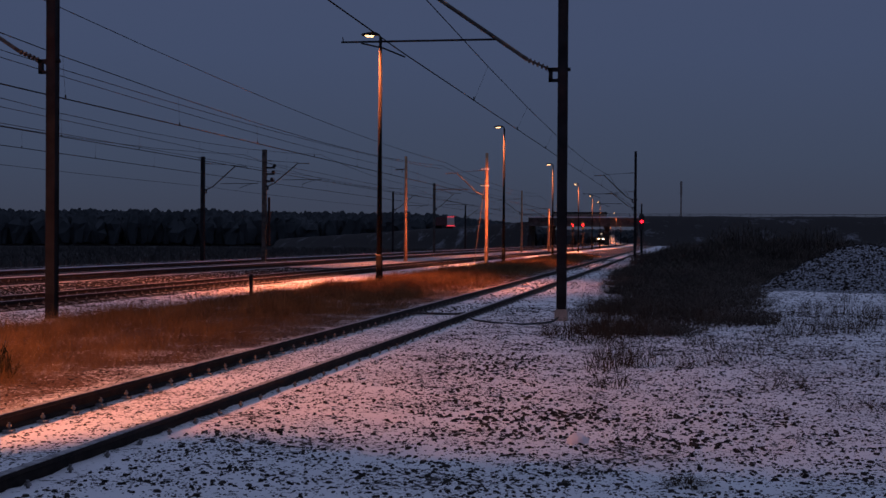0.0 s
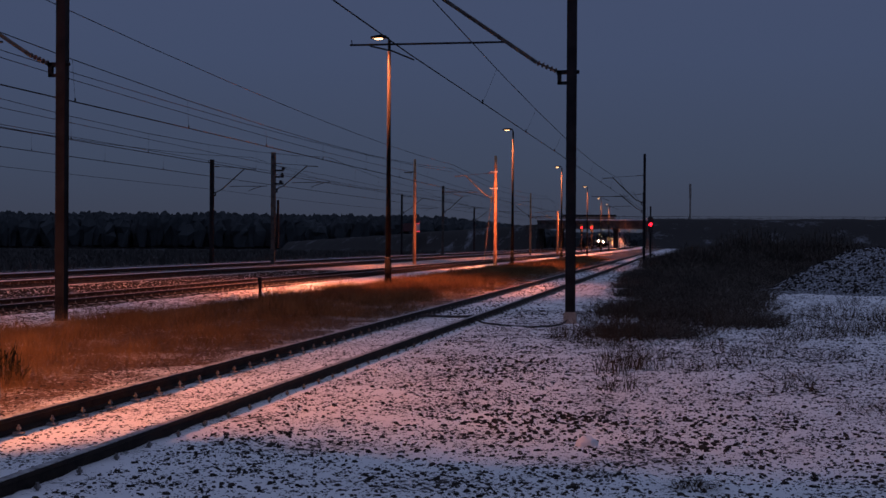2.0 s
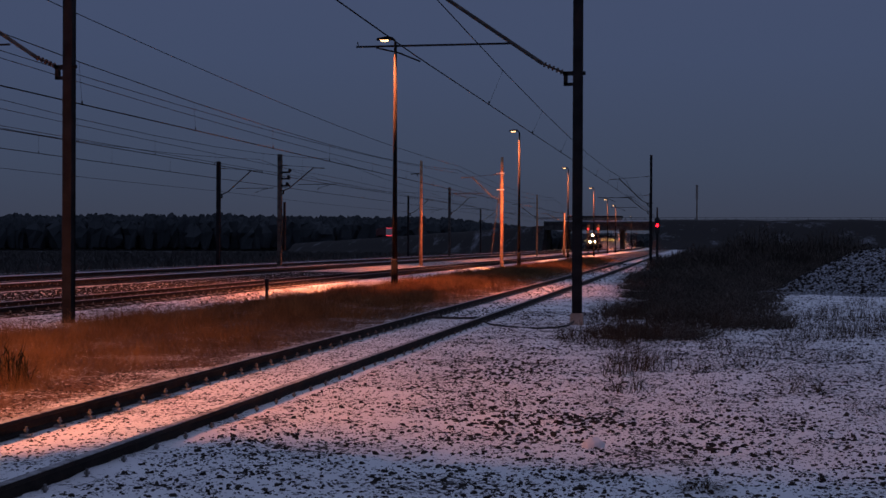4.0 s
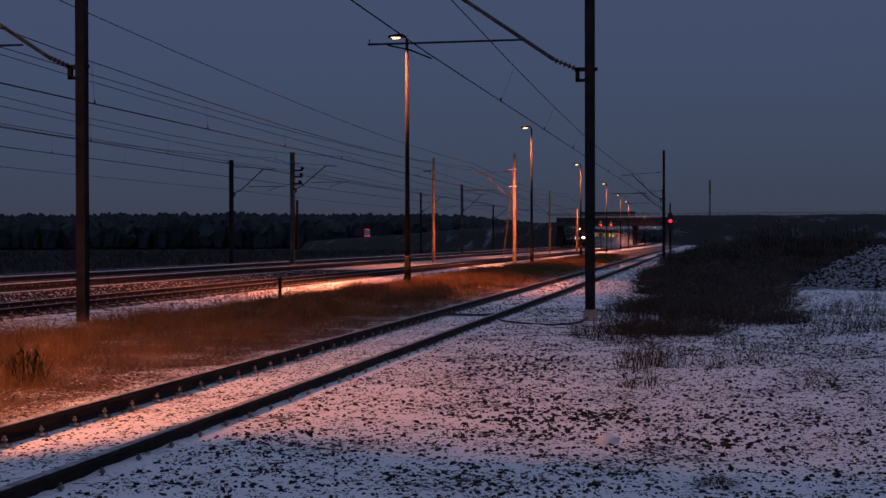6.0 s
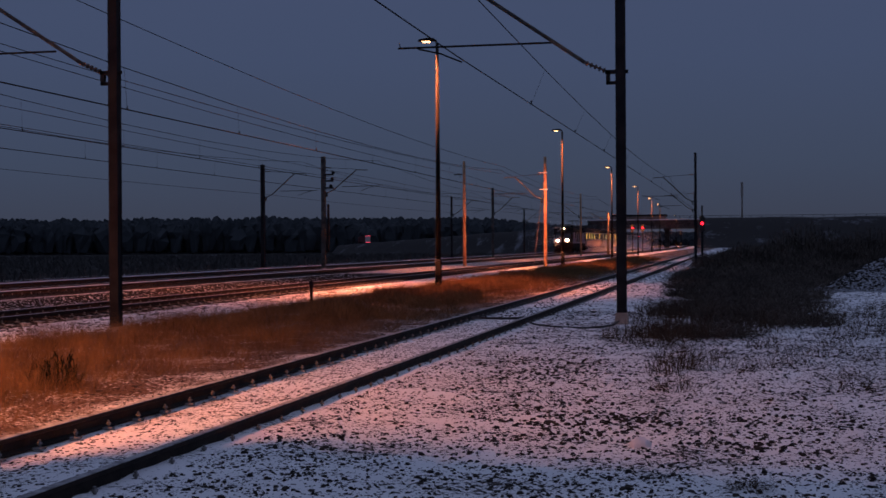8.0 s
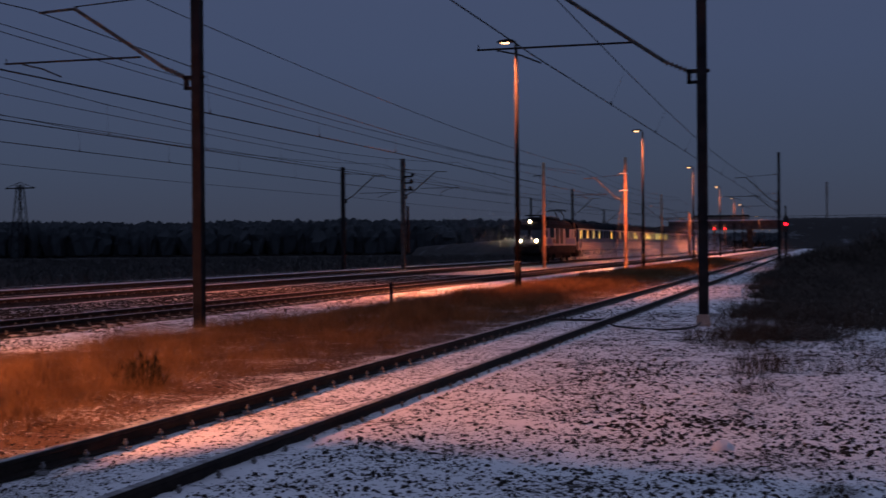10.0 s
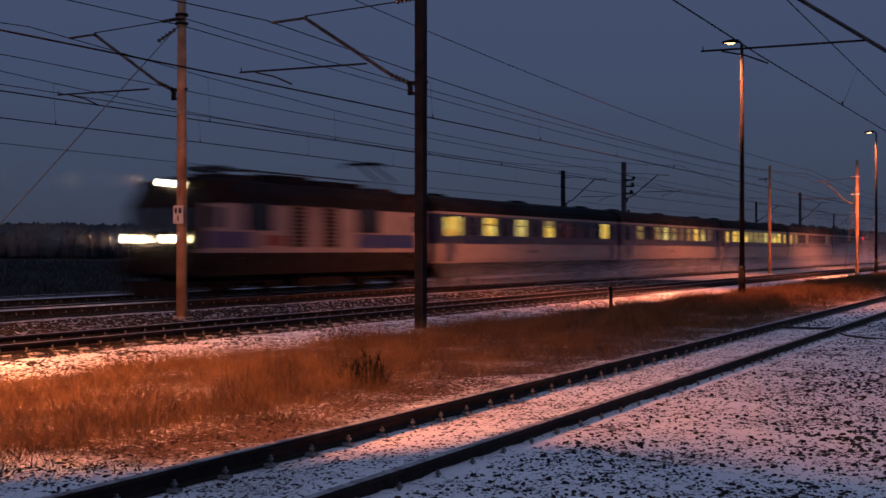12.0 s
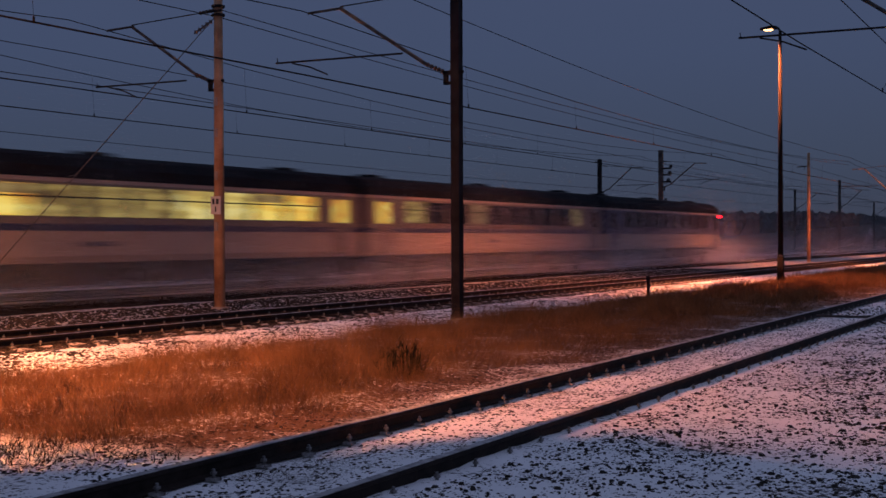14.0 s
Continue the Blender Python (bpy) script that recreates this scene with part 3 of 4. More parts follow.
# number plate and bands on the concrete mast
part("number_plate", Shell().box(-0.12, 0.18, -0.19, -0.16, 2.42, 2.88), M_SIGN, gp, "small white plate with dark bars")
plate = [o for o in gp.children if o.name.startswith("number_plate")][0]
part("plate_bars", Shell().box(-0.07, -0.01, -0.196, -0.188, 2.68, 2.82).box(0.05, 0.13, -0.196, -0.188, 2.68, 2.82).box(0.01, 0.05, -0.196, -0.188, 2.48, 2.62), M_BLACK, plate)
part("clamp_band", Shell().tube((0, 0, 7.5), (0, 0, 7.56), 0.17, n=14).tube((0, 0, 7.72), (0, 0, 7.78), 0.17, n=14).box(-0.22, 0.22, -0.18, -0.14, 7.58, 7.64), M_STEEL, gp)
part("strain_insulator", insulator(Shell(), (-0.15, -0.05, 7.4), (-0.5, -0.35, 7.05), 0.06), M_CERAMIC, gp)
for dz in (0.0, 0.5, 0.95):
    part("tension_bracket", Shell().box(0.1, 0.75, -0.06, 0.06, 5.7 + dz, 5.82 + dz).tube((0.55 + 0.2 * dz, -0.08, 5.9 + dz), (0.55 + 0.2 * dz, 0.08, 5.9 + dz), 0.11, n=12), M_STEEL, p2)
part("tension_weight", Shell().tube((0.35, 0, 1.2), (0.35, 0, 4.6), 0.09, n=10), M_STEEL, p2)

for z in (5.55, 6.75):
    part("clamp_band", Shell().tube((0, 0, z), (0, 0, z + 0.09), 0.165, n=14).box(-0.42, -0.1, -0.05, 0.05, z + 0.02, z + 0.07), M_SIGN, lit_mast, "pale clamp band")
part("stub_arm", Shell().tube((-0.8, 0, 6.9), (0.0, 0, 6.95), 0.04, n=6).tube((-0.3, 0, 6.92), (-0.3, 0, 6.7), 0.03, n=6), M_STEEL, slim_mast)
for z in (2.0, 3.3, 4.4, 5.2):
    part("chipped_patch", Shell().box(-0.05, 0.05, -0.142, -0.10, z, z + 0.22), M_CONCRETE, gp, "pale chipped patch in the concrete")

# guy wires
guy = thing("guy_wire", pose(0, 0, 0), "thin steel guy wire anchored in the ballast", "wire")
part("wire", Shell().tube((-13.75, 91.9, 6.4), (-14.45, 91.2, 0.1), 0.02, n=5), M_GALV, guy)
guy2 = thing("guy_wire", pose(0, 0, 0), "thin steel guy wire anchored in the ballast", "wire")
part("wire", Shell().tube((-20.6, 26.4, 7.45), (-20.6, 17.8, 0.1), 0.012, n=5), M_GALV, guy2)


# ---- wires ----
def overhead_line(track_name, supports, contact, messenger, label, offs=(-0.2, 0.2)):
    t = thing("overhead_line", pose(0, 0, 0), label, "wire", "overhead lines")
    all_c, all_m = [], []
    for k, (a, b) in enumerate(zip(supports, supports[1:])):
        za, zb = offs[k % len(offs)], offs[(k + 1) % len(offs)]
        pts_c, pts_m = [], []
        for i in range(9):
            u = i / 8
            y = a + (b - a) * u
            x = track_x(track_name, y)
            pts_c.append((x + za + (zb - za) * u, y, contact))
            pts_m.append((x + (za + (zb - za) * u) * 0.4, y, messenger - 4 * (messenger - contact - 0.35) * 0.62 * u * (1 - u)))
        all_c += pts_c[1 if k else 0:]
        all_m += pts_m[1 if k else 0:]
        if b < 240:
            for i in range(1, 8):
                part("dropper", Shell().tube(pts_c[i], pts_m[i], 0.004, n=4), M_WIRE, t)
                part("dropper_clamp", Shell().tube((pts_c[i][0], pts_c[i][1], contact - 0.02), (pts_c[i][0], pts_c[i][1], contact + 0.10), 0.022, n=6), M_WIRE, t)
    part("contact_wire", Shell().path(all_c, 0.014 if track_name == "siding" else 0.019, 5), M_WIRE, t)
    part("messenger_wire", Shell().path(all_m, 0.013, 5), M_WIRE, t)


overhead_line("siding", [-50, 27.3, 108, 136, 200], 5.82, 7.05, "contact and carrier wires with droppers over the siding", (-0.3, -0.75, -0.2, 0.1, 0.0))
overhead_line("loop", [-42, 24.8, 92, 157, 222, 290, 360], 5.56, 7.05, "contact and carrier wires with droppers over the loop track")
overhead_line("down", [-40, 26.5, 91, 152, 220, 290, 360, 430], 5.97, 7.85, "contact and carrier wires over the main track")
overhead_line("up", [-40, 25, 89, 149, 220, 290, 360, 430], 5.97, 7.75, "contact and carrier wires over the outer main track")


def feeder(points, sag, label):
    t = thing("feeder_wire", pose(0, 0, 0), label, "wire", "feeder wires")
    line = []
    for k, (a, b) in enumerate(zip(points, points[1:])):
        a, b = Vector(a), Vector(b)
        line += [a.lerp(b, i / 10) - Vector((0, 0, 4 * sag * (i / 10) * (1 - i / 10))) for i in range(1 if k else 0, 11)]
    s = Shell().path(line, 0.012, 5)
    part("wire", s, M_WIRE, t)


feeder([(-16.6, -42, 8.6), (-16.6, 24.8, 8.3), (-16.8, 92, 7.3), (-16.9, 157, 7.3)], 0.5, "sagging feeder wire over the loop track")
feeder([(-20.6, -40, 7.6), (-20.6, 26.5, 7.5), (-20.2, 94.5, 6.9), (-20.6, 170, 7.0)], 0.35, "earth wire along the concrete masts")
feeder([(-25.6, -40, 6.12), (-25.6, 26.5, 6.14), (-25.6, 91, 6.1), (-25.8, 152, 6.1)], 0.06, "second contact wire over the main track")
feeder([(-25.2, -40, 7.2), (-25.2, 26, 6.85), (-25.4, 91, 6.4), (-25.8, 152, 6.4)], 0.1, "auxiliary wire over the main track")
feeder([(-34, -40, 5.6), (-34, 25, 5.58), (-34.1, 88.9, 5.45), (-33.4, 149, 5.4)], 0.12, "auxiliary wire behind the outer main track")
feeder([(-20.6, 26.5, 7.7), (-16.9, 92, 6.8)], 0.5, "wire crossing between two tracks")


# ---- signals ----
def signal(x, y, height, label):
    t = thing("railway_signal", pose(x, y, 0), label, "signal", "red signals")
    part("post", Shell().tube((0, 0, -0.1), (0, 0, height + 0.4), 0.07, n=8), M_STEEL, t)
    hd = part("signal_head", Shell().prism([(-0.22, -0.7), (0.22, -0.7), (0.25, 0.5), (0.15, 0.7), (-0.15, 0.7), (-0.25, 0.5)], -0.22, -0.10, (0, height)), M_BLACK, t)
    part("red_light", Shell().tube((0, -0.23, height), (0, -0.27, height), 0.13, n=14), M_RED, hd, "glowing red lens")
    part("hood", Shell().tube((0, -0.22, height + 0.17), (0, -0.42, height + 0.15), 0.05, n=8), M_BLACK, hd)
    part("ladder", Shell().tube((-0.12, 0.15, 0), (-0.12, 0.1, height), 0.015, n=5).tube((0.12, 0.15, 0), (0.12, 0.1, height), 0.015, n=5), M_STEEL, t)


signal(-3.35, 118, 3.4, "red railway signal beside the siding")
signal(-18.7, 230, 4.3, "red railway signal between distant tracks")
signal(-16.9, 230, 4.3, "red railway signal between distant tracks")


# ---- road bridge, embankments ----
def bridge():
    t = thing("road_bridge", pose(0, 0, 0), "dark concrete road bridge over the tracks with a railing", "bridge")
    part("deck", Shell().prism([(-46, 5.9), (0, 5.9), (0, 8.3), (-46, 8.3)], 397, 412), M_BRIDGE, t)
    part("edge_beam", Shell().box(-46, 4, 396.6, 397, 7.6, 8.6), M_BRIDGE, t)
    for x in (-39.5, -22.3):
        for y in (403, 409):
            part("pier", Shell().box(x - 0.6, x + 0.6, y - 0.6, y + 0.6, -1, 5.9), M_BRIDGE, t)
        part("pier_cap", Shell().box(x - 0.8, x + 0.8, 401, 411, 5.3, 5.9), M_BRIDGE, t)
    part("abutment", Shell().box(-13.2, 3.5, 397.5, 411.5, -1, 8.0), M_BRIDGE, t)
    part("abutment", Shell().box(-50, -45.5, 400.5, 411.5, -2, 7.0), M_BRIDGE, t)
    rail = part("railing", Shell().box(-48, 130, 396.7, 396.8, 9.6, 9.7).box(-48, 130, 396.7, 396.8, 9.1, 9.16), M_STEEL, t)
    stake = Shell().box(0, 0.12, 396.7, 396.8, 7.2, 9.7).mesh("railing_post", M_STEEL)
    for i in range(60):
        part("railing_post", stake, None, rail).location = (-48 + 3 * i, 0, 0)


bridge()
verge = Shell()
for k in range(150):
    x = -46 + 3.0 * k
    verge.box(x, x + 2.98, 396.2, 396.6, 8.45, 8.75 + 0.12 * noise.noise((x * 0.3, 0, 4)))
structure(part("snow_verge", verge, M_SNOW), "thin line of snow along the road edge")


def mound(name, ring, label, mat, kind=True, rough=0.3, rows_n=14, cols_n=60, top=0.8):
    """A long bank: ring gives for u in 0..1 the two feet and the crest height."""
    s = Shell()
    for i in range(cols_n + 1):
        u = i / cols_n
        (ax, ay), (bx, by), h, z0 = ring(u)
        for j in range(rows_n + 1):
            v = j / rows_n
            x, y = ax + (bx - ax) * v, ay + (by - ay) * v
            c = min(1.0, min(v, 1 - v) / 0.36)
            z = z0 + (h - z0) * (c * c * (3 - 2 * c))
            z += rough * noise.noise((x * 0.12, y * 0.12, 1)) * c + 0.3 * rough * noise.noise((x * 0.6, y * 0.6, 5))
            s.v.append((x, y, z))
    n = rows_n + 1
    s.f = [(i * n + j, (i + 1) * n + j, (i + 1) * n + j + 1, i * n + j + 1) for i in range(cols_n) for j in range(rows_n)]
    return structure(part(name, s, mat, smooth=True), label)


mound("embankment_road", lambda u: ((-12 + 400 * u, 372), (-12 + 400 * u, 436), 8.9, -0.3), "road embankment with dark scrub and streaks of snow", M_EMBANK, cols_n=120)
mound("embankment_ramp", lambda u: ((-46 - 120 * u, 388 + 120 * u), (-46 - 120 * u, 428 + 120 * u), 7.2 - 6.0 * u, -2.7), "descending road ramp with snow on its slope", M_EMBANK)


def far_mast():
    t = thing("far_mast", pose(0.5, 415, 7), "distant slender lattice mast on the embankment", "mast")
    part("mast_tube", Shell().tube((0, 0, 0), (0, 0, 13.3), 0.3, 0.22, 8), M_CONCRETE, t)
    part("top_section", Shell().tube((0, 0, 9), (0, 0, 13.4), 0.38, 0.34, 8), M_CONCRETE, t)


far_mast()

hut = thing("bridge_hut", pose(-33, 425, 7.2), "dark flat-roofed building seen over the bridge", "building")
part("wall", Shell().box(-8, 9, 0, 10, 0, 3.2), M_CONCRETE, hut)
part("roof", Shell().box(-8.3, 9.3, -0.3, 10.3, 3.2, 3.6), M_ROOF, hut)


def pylon():
    t = thing("power_pylon", pose(-208, 300, -2.8), "distant lattice power pylon with crossarms", "pylon")
    s = Shell()
    for sx in (-1, 1):
        for sy in (-1, 1):
            s.tube((sx * 2.2, sy * 2.2, 0), (sx * 0.6, sy * 0.6, 22), 0.16, n=4)
    for k in range(8):
        za, zb = 22 * k / 8, 22 * (k + 1) / 8
        wa, wb = 2.2 - 1.6 * k / 8, 2.2 - 1.6 * (k + 1) / 8
        for sy in (-1, 1):
            s.tube((-wa, sy * wa, za), (wb, sy * wb, zb), 0.08, n=4).tube((wa, sy * wa, za), (-wb, sy * wb, zb), 0.08, n=4)
    part("lattice", s, M_STEEL, t)
    part("crossarm", Shell().tube((-4.6, 0, 21), (4.6, 0, 21), 0.22, n=4).tube((-4.6, 0, 21), (0, 0, 22.6), 0.1, n=4).tube((4.6, 0, 21), (0, 0, 22.6), 0.1, n=4), M_STEEL, t)


pylon()


# ---- gravel heap ----
def heap_height(x, y):
    """Tipped loads side by side: two overlapping cones with a slumped foot."""
    z = 0.0
    for cx, cy, r, h in ((6.9, 49.8, 4.1, 2.1), (9.6, 50.4, 4.6, 2.1), (12.6, 50.0, 4.8, 2.2), (16.0, 51.2, 5.5, 2.05), (3.3, 47.6, 1.4, 0.3), (19.5, 52, 6, 2.1)):
        d = math.hypot(x - cx, (y - cy) * 0.8) / r
        z = max(z, h * (1 - d) if d < 1 else 0.0)
    return min(z, 1.22 + 0.2 * z) + 0.07 * noise.noise((x * 0.8, y * 0.8, 3)) + 0.04 * noise.noise((3 * x, 3 * y, 3)) - 0.05


def gravel_heap():
    s = Shell()
    n, m = 150, 80
    for i in range(n + 1):
        for j in range(m + 1):
            x, y = 1.6 + 25 * i / n, 42.5 + 17 * j / m
            s.v.append((x, y, heap_height(x, y)))
    s.f = [(i * (m + 1) + j, (i + 1) * (m + 1) + j, (i + 1) * (m + 1) + j + 1, i * (m + 1) + j + 1) for i in range(n) for j in range(m)]
    t = tagged(part("gravel_heap", s, M_HEAP, smooth=True), "low heap of ballast gravel dusted with snow", "gravel heap")
    st = Shell()
    for _ in range(9000):
        x, y = random.uniform(2, 20), random.uniform(43, 54)
        z = heap_height(x, y)
        if z > 0.08:
            st.lump(x, y, z, random.uniform(0.03, 0.09), random.uniform(0.5, 1.0))
    tagged(part("heap_stones", st, M_STONE, t), kind="stuff")


gravel_heap()


# ---- plants ----
def stuff(name, shell, mat, label, category):
    tagged(part(name, shell, mat, smooth=False), label, category, "", "stuff")


def dry_grass():
    s = Shell()
    for _ in range(400000):
        y = 5.5 + 130 * random.random() ** 2.0
        left, right = -13.0 + 0.02 * max(0, y - 20) + 0.25 * noise.noise((y * 0.7, 0, 3)), -6.3 - 0.012 * y + 0.3 * noise.noise((y * 0.9, 2, 3))
        if y < 8.3 + 0.4 * noise.noise((y * 3, 5, 1)):
            right = -9.6
        if y > 30:
            left = -12.6
        x = random.uniform(left, right)
        clump = noise.noise((x * 0.8, y * 0.5, 7))
        edge = min(1.0, (x - left) / 0.9 + 0.2, (right - x) / 1.7)
        if random.random() > (0.62 + 1.1 * clump) * (0.06 + 0.94 * edge) + 0.04:
            continue
        h = random.triangular(0.04, 0.46, 0.14) * (0.45 + 0.55 * edge) * (1 + 0.8 * clump)
        wd = 0.0024 + 0.0002 * y
        s.blade((x, y, -0.02), (x + random.gauss(0, 0.17), y + random.gauss(0, 0.17), h), wd)
    stuff("dry_grass", s, M_GRASS, "brown dry winter grass strip between the tracks", "grass")


dry_grass()


def shrub(x, y, r, h, count, label, mat=M_SCRUB, name="shrub", spread=0.5, width=0.012):
    s = Shell()
    for _ in range(count):
        a, d = random.uniform(0, 6.28), r * math.sqrt(random.random())
        px, py = d * math.cos(a), d * math.sin(a) * 1.3
        hh = h * random.uniform(0.4, 1.0) * (1 - 0.5 * (d / r) ** 2)
        top = (px + random.gauss(0, spread * 0.3), py + random.gauss(0, spread * 0.3), hh)
        s.blade((px, py, -0.03), top, width * 2)
        for _ in range(3):
            u = random.uniform(0.3, 0.95)
            b = (px + (top[0] - px) * u, py + (top[1] - py) * u, hh * u)
            s.blade(b, (b[0] + random.gauss(0, spread * 0.35), b[1] + random.gauss(0, spread * 0.35), b[2] + random.uniform(0.02, 0.25) * h), width)
    ob = tagged(part(name, s, mat), label, "shrub", "bare shrubs")
    ob.location = (x, y, 0)
    return ob


shrub(-8.25, 14.4, 0.28, 0.62, 60, "small dark evergreen clump in the dry grass", M_THORN, "weed", 0.2, 0.022)
for x, y, r, h, c in [(-0.6, 24.8, 0.9, 0.45, 260), (0.6, 28.5, 1.4, 0.75, 420), (-0.9, 31.5, 1.2, 0.8, 380), (0.4, 35, 1.7, 0.9, 480), (1.0, 41, 1.5, 0.9, 380), (-0.9, 42, 1.3, 0.9, 380),
                      (0.8, 50, 2.2, 1.1, 520), (-0.9, 58, 2.0, 1.2, 460), (2.4, 62, 2.6, 1.2, 520), (0.0, 72, 2.4, 1.3, 480), (4, 80, 3.2, 1.4, 520), (-0.4, 92, 2.6, 1.4, 460), (7, 75, 3.5, 1.2, 420), (3, 100, 4, 1.6, 460), (-1.0, 118, 3, 1.6, 380), (9, 110, 5, 1.8, 460), (4.2, 56, 2.0, 0.9, 380), (5.5, 66, 2.4, 1.0, 380), (-1.7, 50, 1.0, 0.7, 260), (-2.0, 66, 1.1, 0.8, 260)]:
    shrub(x, y, r * 1.15, h * 0.72, c * 3, "dense dark leafless brambles growing out of the snow", spread=1.0, width=0.007 + 0.0002 * y)
for x, y, r, h, c in [(7.0, 150, 4.5, 4.3, 420), (14.8, 152, 4.5, 4.0, 380), (1.0, 140, 3.5, 2.0, 300), (3.5, 120, 3.5, 1.9, 300), (7.5, 92, 3.0, 1.9, 700), (12.5, 98, 3.5, 1.9, 600), (2.2, 84, 2.4, 1.6, 600), (0.5, 104, 2.4, 1.7, 500), (18, 110, 4, 2.0, 600), (26, 118, 5, 2.2, 600)]:
    shrub(x, y, r, h, c, "large dark leafless thicket before the road embankment", spread=0.35 * h, width=0.02 + 0.0004 * y)
for x, y, h in [(-0.9, 18.6, 0.55), (-0.55, 19.5, 0.4), (0.6, 19.0, 0.35), (3.0, 25, 0.5), (2.6, 17.8, 0.25), (4.2, 30, 0.5), (1.9, 14.2, 0.15), (3.8, 22, 0.35), (3.4, 34, 0.4), (4.6, 38, 0.45), (5.8, 36, 0.4), (5.2, 31, 0.35), (6.4, 40, 0.5), (2.7, 31, 0.4), (4.4, 26.5, 0.3), (5.0, 23.5, 0.3), (1.5, 22.5, 0.3), (2.2, 20.5, 0.22), (3.2, 19, 0.25), (1.2, 17, 0.18), (-1.4, 21.5, 0.4), (-1.0, 23.0, 0.4), (0.3, 21.6, 0.35), (7.4, 43, 0.5)]:
    shrub(x, y, 0.4, h, 70, "sparse dead weed stalks in the snow", M_WEED, "weed", 0.4, 0.005)
for x, y, h in [(-1.6, 25.4, 0.8), (-1.1, 26.6, 0.95), (-0.5, 27.8, 0.85), (-1.9, 28.8, 0.9), (0.4, 25.6, 0.7), (-1.3, 30.2, 1.0)]:
    shrub(x, y, 0.55, h, 60, "tall brown weed stalks beside the siding mast", M_WEED, "weed", 0.5, 0.006)
for x, y, h, c in [(-10.3, 38.5, 0.75, 26), (-10.6, 40.5, 0.6, 20), (-9.6, 36.0, 0.45, 20), (-11.2, 43.5, 0.6, 24), (-12.0, 55.0, 0.7, 40), (-12.1, 67.0, 0.9, 60), (-11.6, 71.0, 0.8, 50), (-10.2, 60.0, 0.8, 40), (-9.4, 50.0, 0.5, 30)]:
    shrub(x, y, 0.45, h, c, "tall branching dead weeds rising from the dry grass", M_WEED, "weed", 0.35, 0.012)
for x, y, r, h, c in [(-1.75, 23.0, 0.7, 0.50, 260), (-1.2, 24.0, 0.8, 0.55, 260), (-1.0, 17.3, 0.22, 0.55, 40), (-0.7, 17.9, 0.25, 0.50, 40), (-0.2, 18.3, 0.6, 0.22, 90), (-0.75, 15.4, 0.3, 0.28, 50), (1.3, 15.8, 0.3, 0.25, 40),
                      (2.9, 26.5, 1.1, 0.42, 160), (2.1, 24.5, 0.8, 0.22, 130), (4.3, 27.5, 0.9, 0.4, 110), (1.2, 20.5, 0.7, 0.25, 90), (3.6, 31.5, 1.2, 0.5, 150), (5.6, 33.0, 1.0, 0.4, 110), (0.06, 9.4, 0.15, 0.08, 60), (3.3, 17.0, 0.35, 0.3, 30)]:
    shrub(x, y, r, h, c, "brown dead weed stalks and heather in the snow", M_WEED, "weed", 0.3, 0.008)
for x, y, r in [(-7.3, 7.6, 0.35), (-7.9, 7.9, 0.5), (-8.5, 8.0, 0.45), (-6.9, 8.0, 0.25)]:
    shrub(x, y, r, 0.08, 70, "low dark green weeds in shaded snow", M_THORN, "weed", 0.25, 0.008)
for x, y, h in [(-7.5, 7.7, 0.22), (-8.1, 7.5, 0.28), (-7.9, 8.1, 0.2), (-7.2, 8.3, 0.16), (-5.3, 8.0, 0.12)]:
    shrub(x, y, 0.5, h, 110, "tall dead weed stalks in the dry grass", M_WEED, "weed", 0.45, 0.005)


def woods():
    s = Shell()
    for _ in range(8000):
        a = radians(random.uniform(-4, 62))
        u = random.random()
        d = 610 + 270 * u
        x, y = -d * math.sin(a), d * math.cos(a)
        hgt = random.triangular(13.0, 21.0, 18.5) * (0.66 + 0.34 * u) * (1 + 0.10 * noise.noise((a * 9, 0, 0)) + 0.06 * noise.noise((a * 40, u, 0))) * min(1.0, max(0.42, 0.55 + (a - 0.11) * 6))
        r, i = random.uniform(2.0, 4.2), len(s.v)
        for z, q in ((-0.1, 0.7), (0.35, 1.0), (0.62, 1.1), (0.85, 0.75), (0.97, 0.3)):
            for b in range(6):
                an = 1.0472 * b + random.uniform(-0.4, 0.4)
                w = r * q * random.uniform(0.6, 1.3)
                s.v.append((x + w * math.cos(an), y + w * math.sin(an), hgt * z + random.uniform(-0.8, 0.8)))
        s.v.append((x + random.uniform(-0.6, 0.6), y, hgt))
        for lv in range(4):
            s.f += [(i + 6 * lv + b, i + 6 * lv + (b + 1) % 6, i + 6 * lv + 6 + (b + 1) % 6, i + 6 * lv + 6 + b) for b in range(6)]
        s.f += [(i + 24 + b, i + 24 + (b + 1) % 6, i + 30) for b in range(6)]
    stuff("far_woods", s, M_CONIFER, "dark leafless woods and pines along the horizon", "woods")
    s = Shell()
    for _ in range(30000):
        a = radians(random.uniform(3, 62))
        d = 75 + 420 * random.random() ** 1.5
        x, y = -d * math.sin(a), d * math.cos(a)
        if x > -42:
            continue
        g = ground_height(x, y)
        for _ in range(3):
            s.blade((x, y, g - 0.1), (x + random.gauss(0, 0.8), y + random.gauss(0, 0.8), g + random.uniform(0.4, 1.6)), 0.15 + 0.001 * d)
    stuff("heath_scrub", s, M_HEATH, "dark leafless scrub on the low ground beyond the tracks", "scrub")


woods()


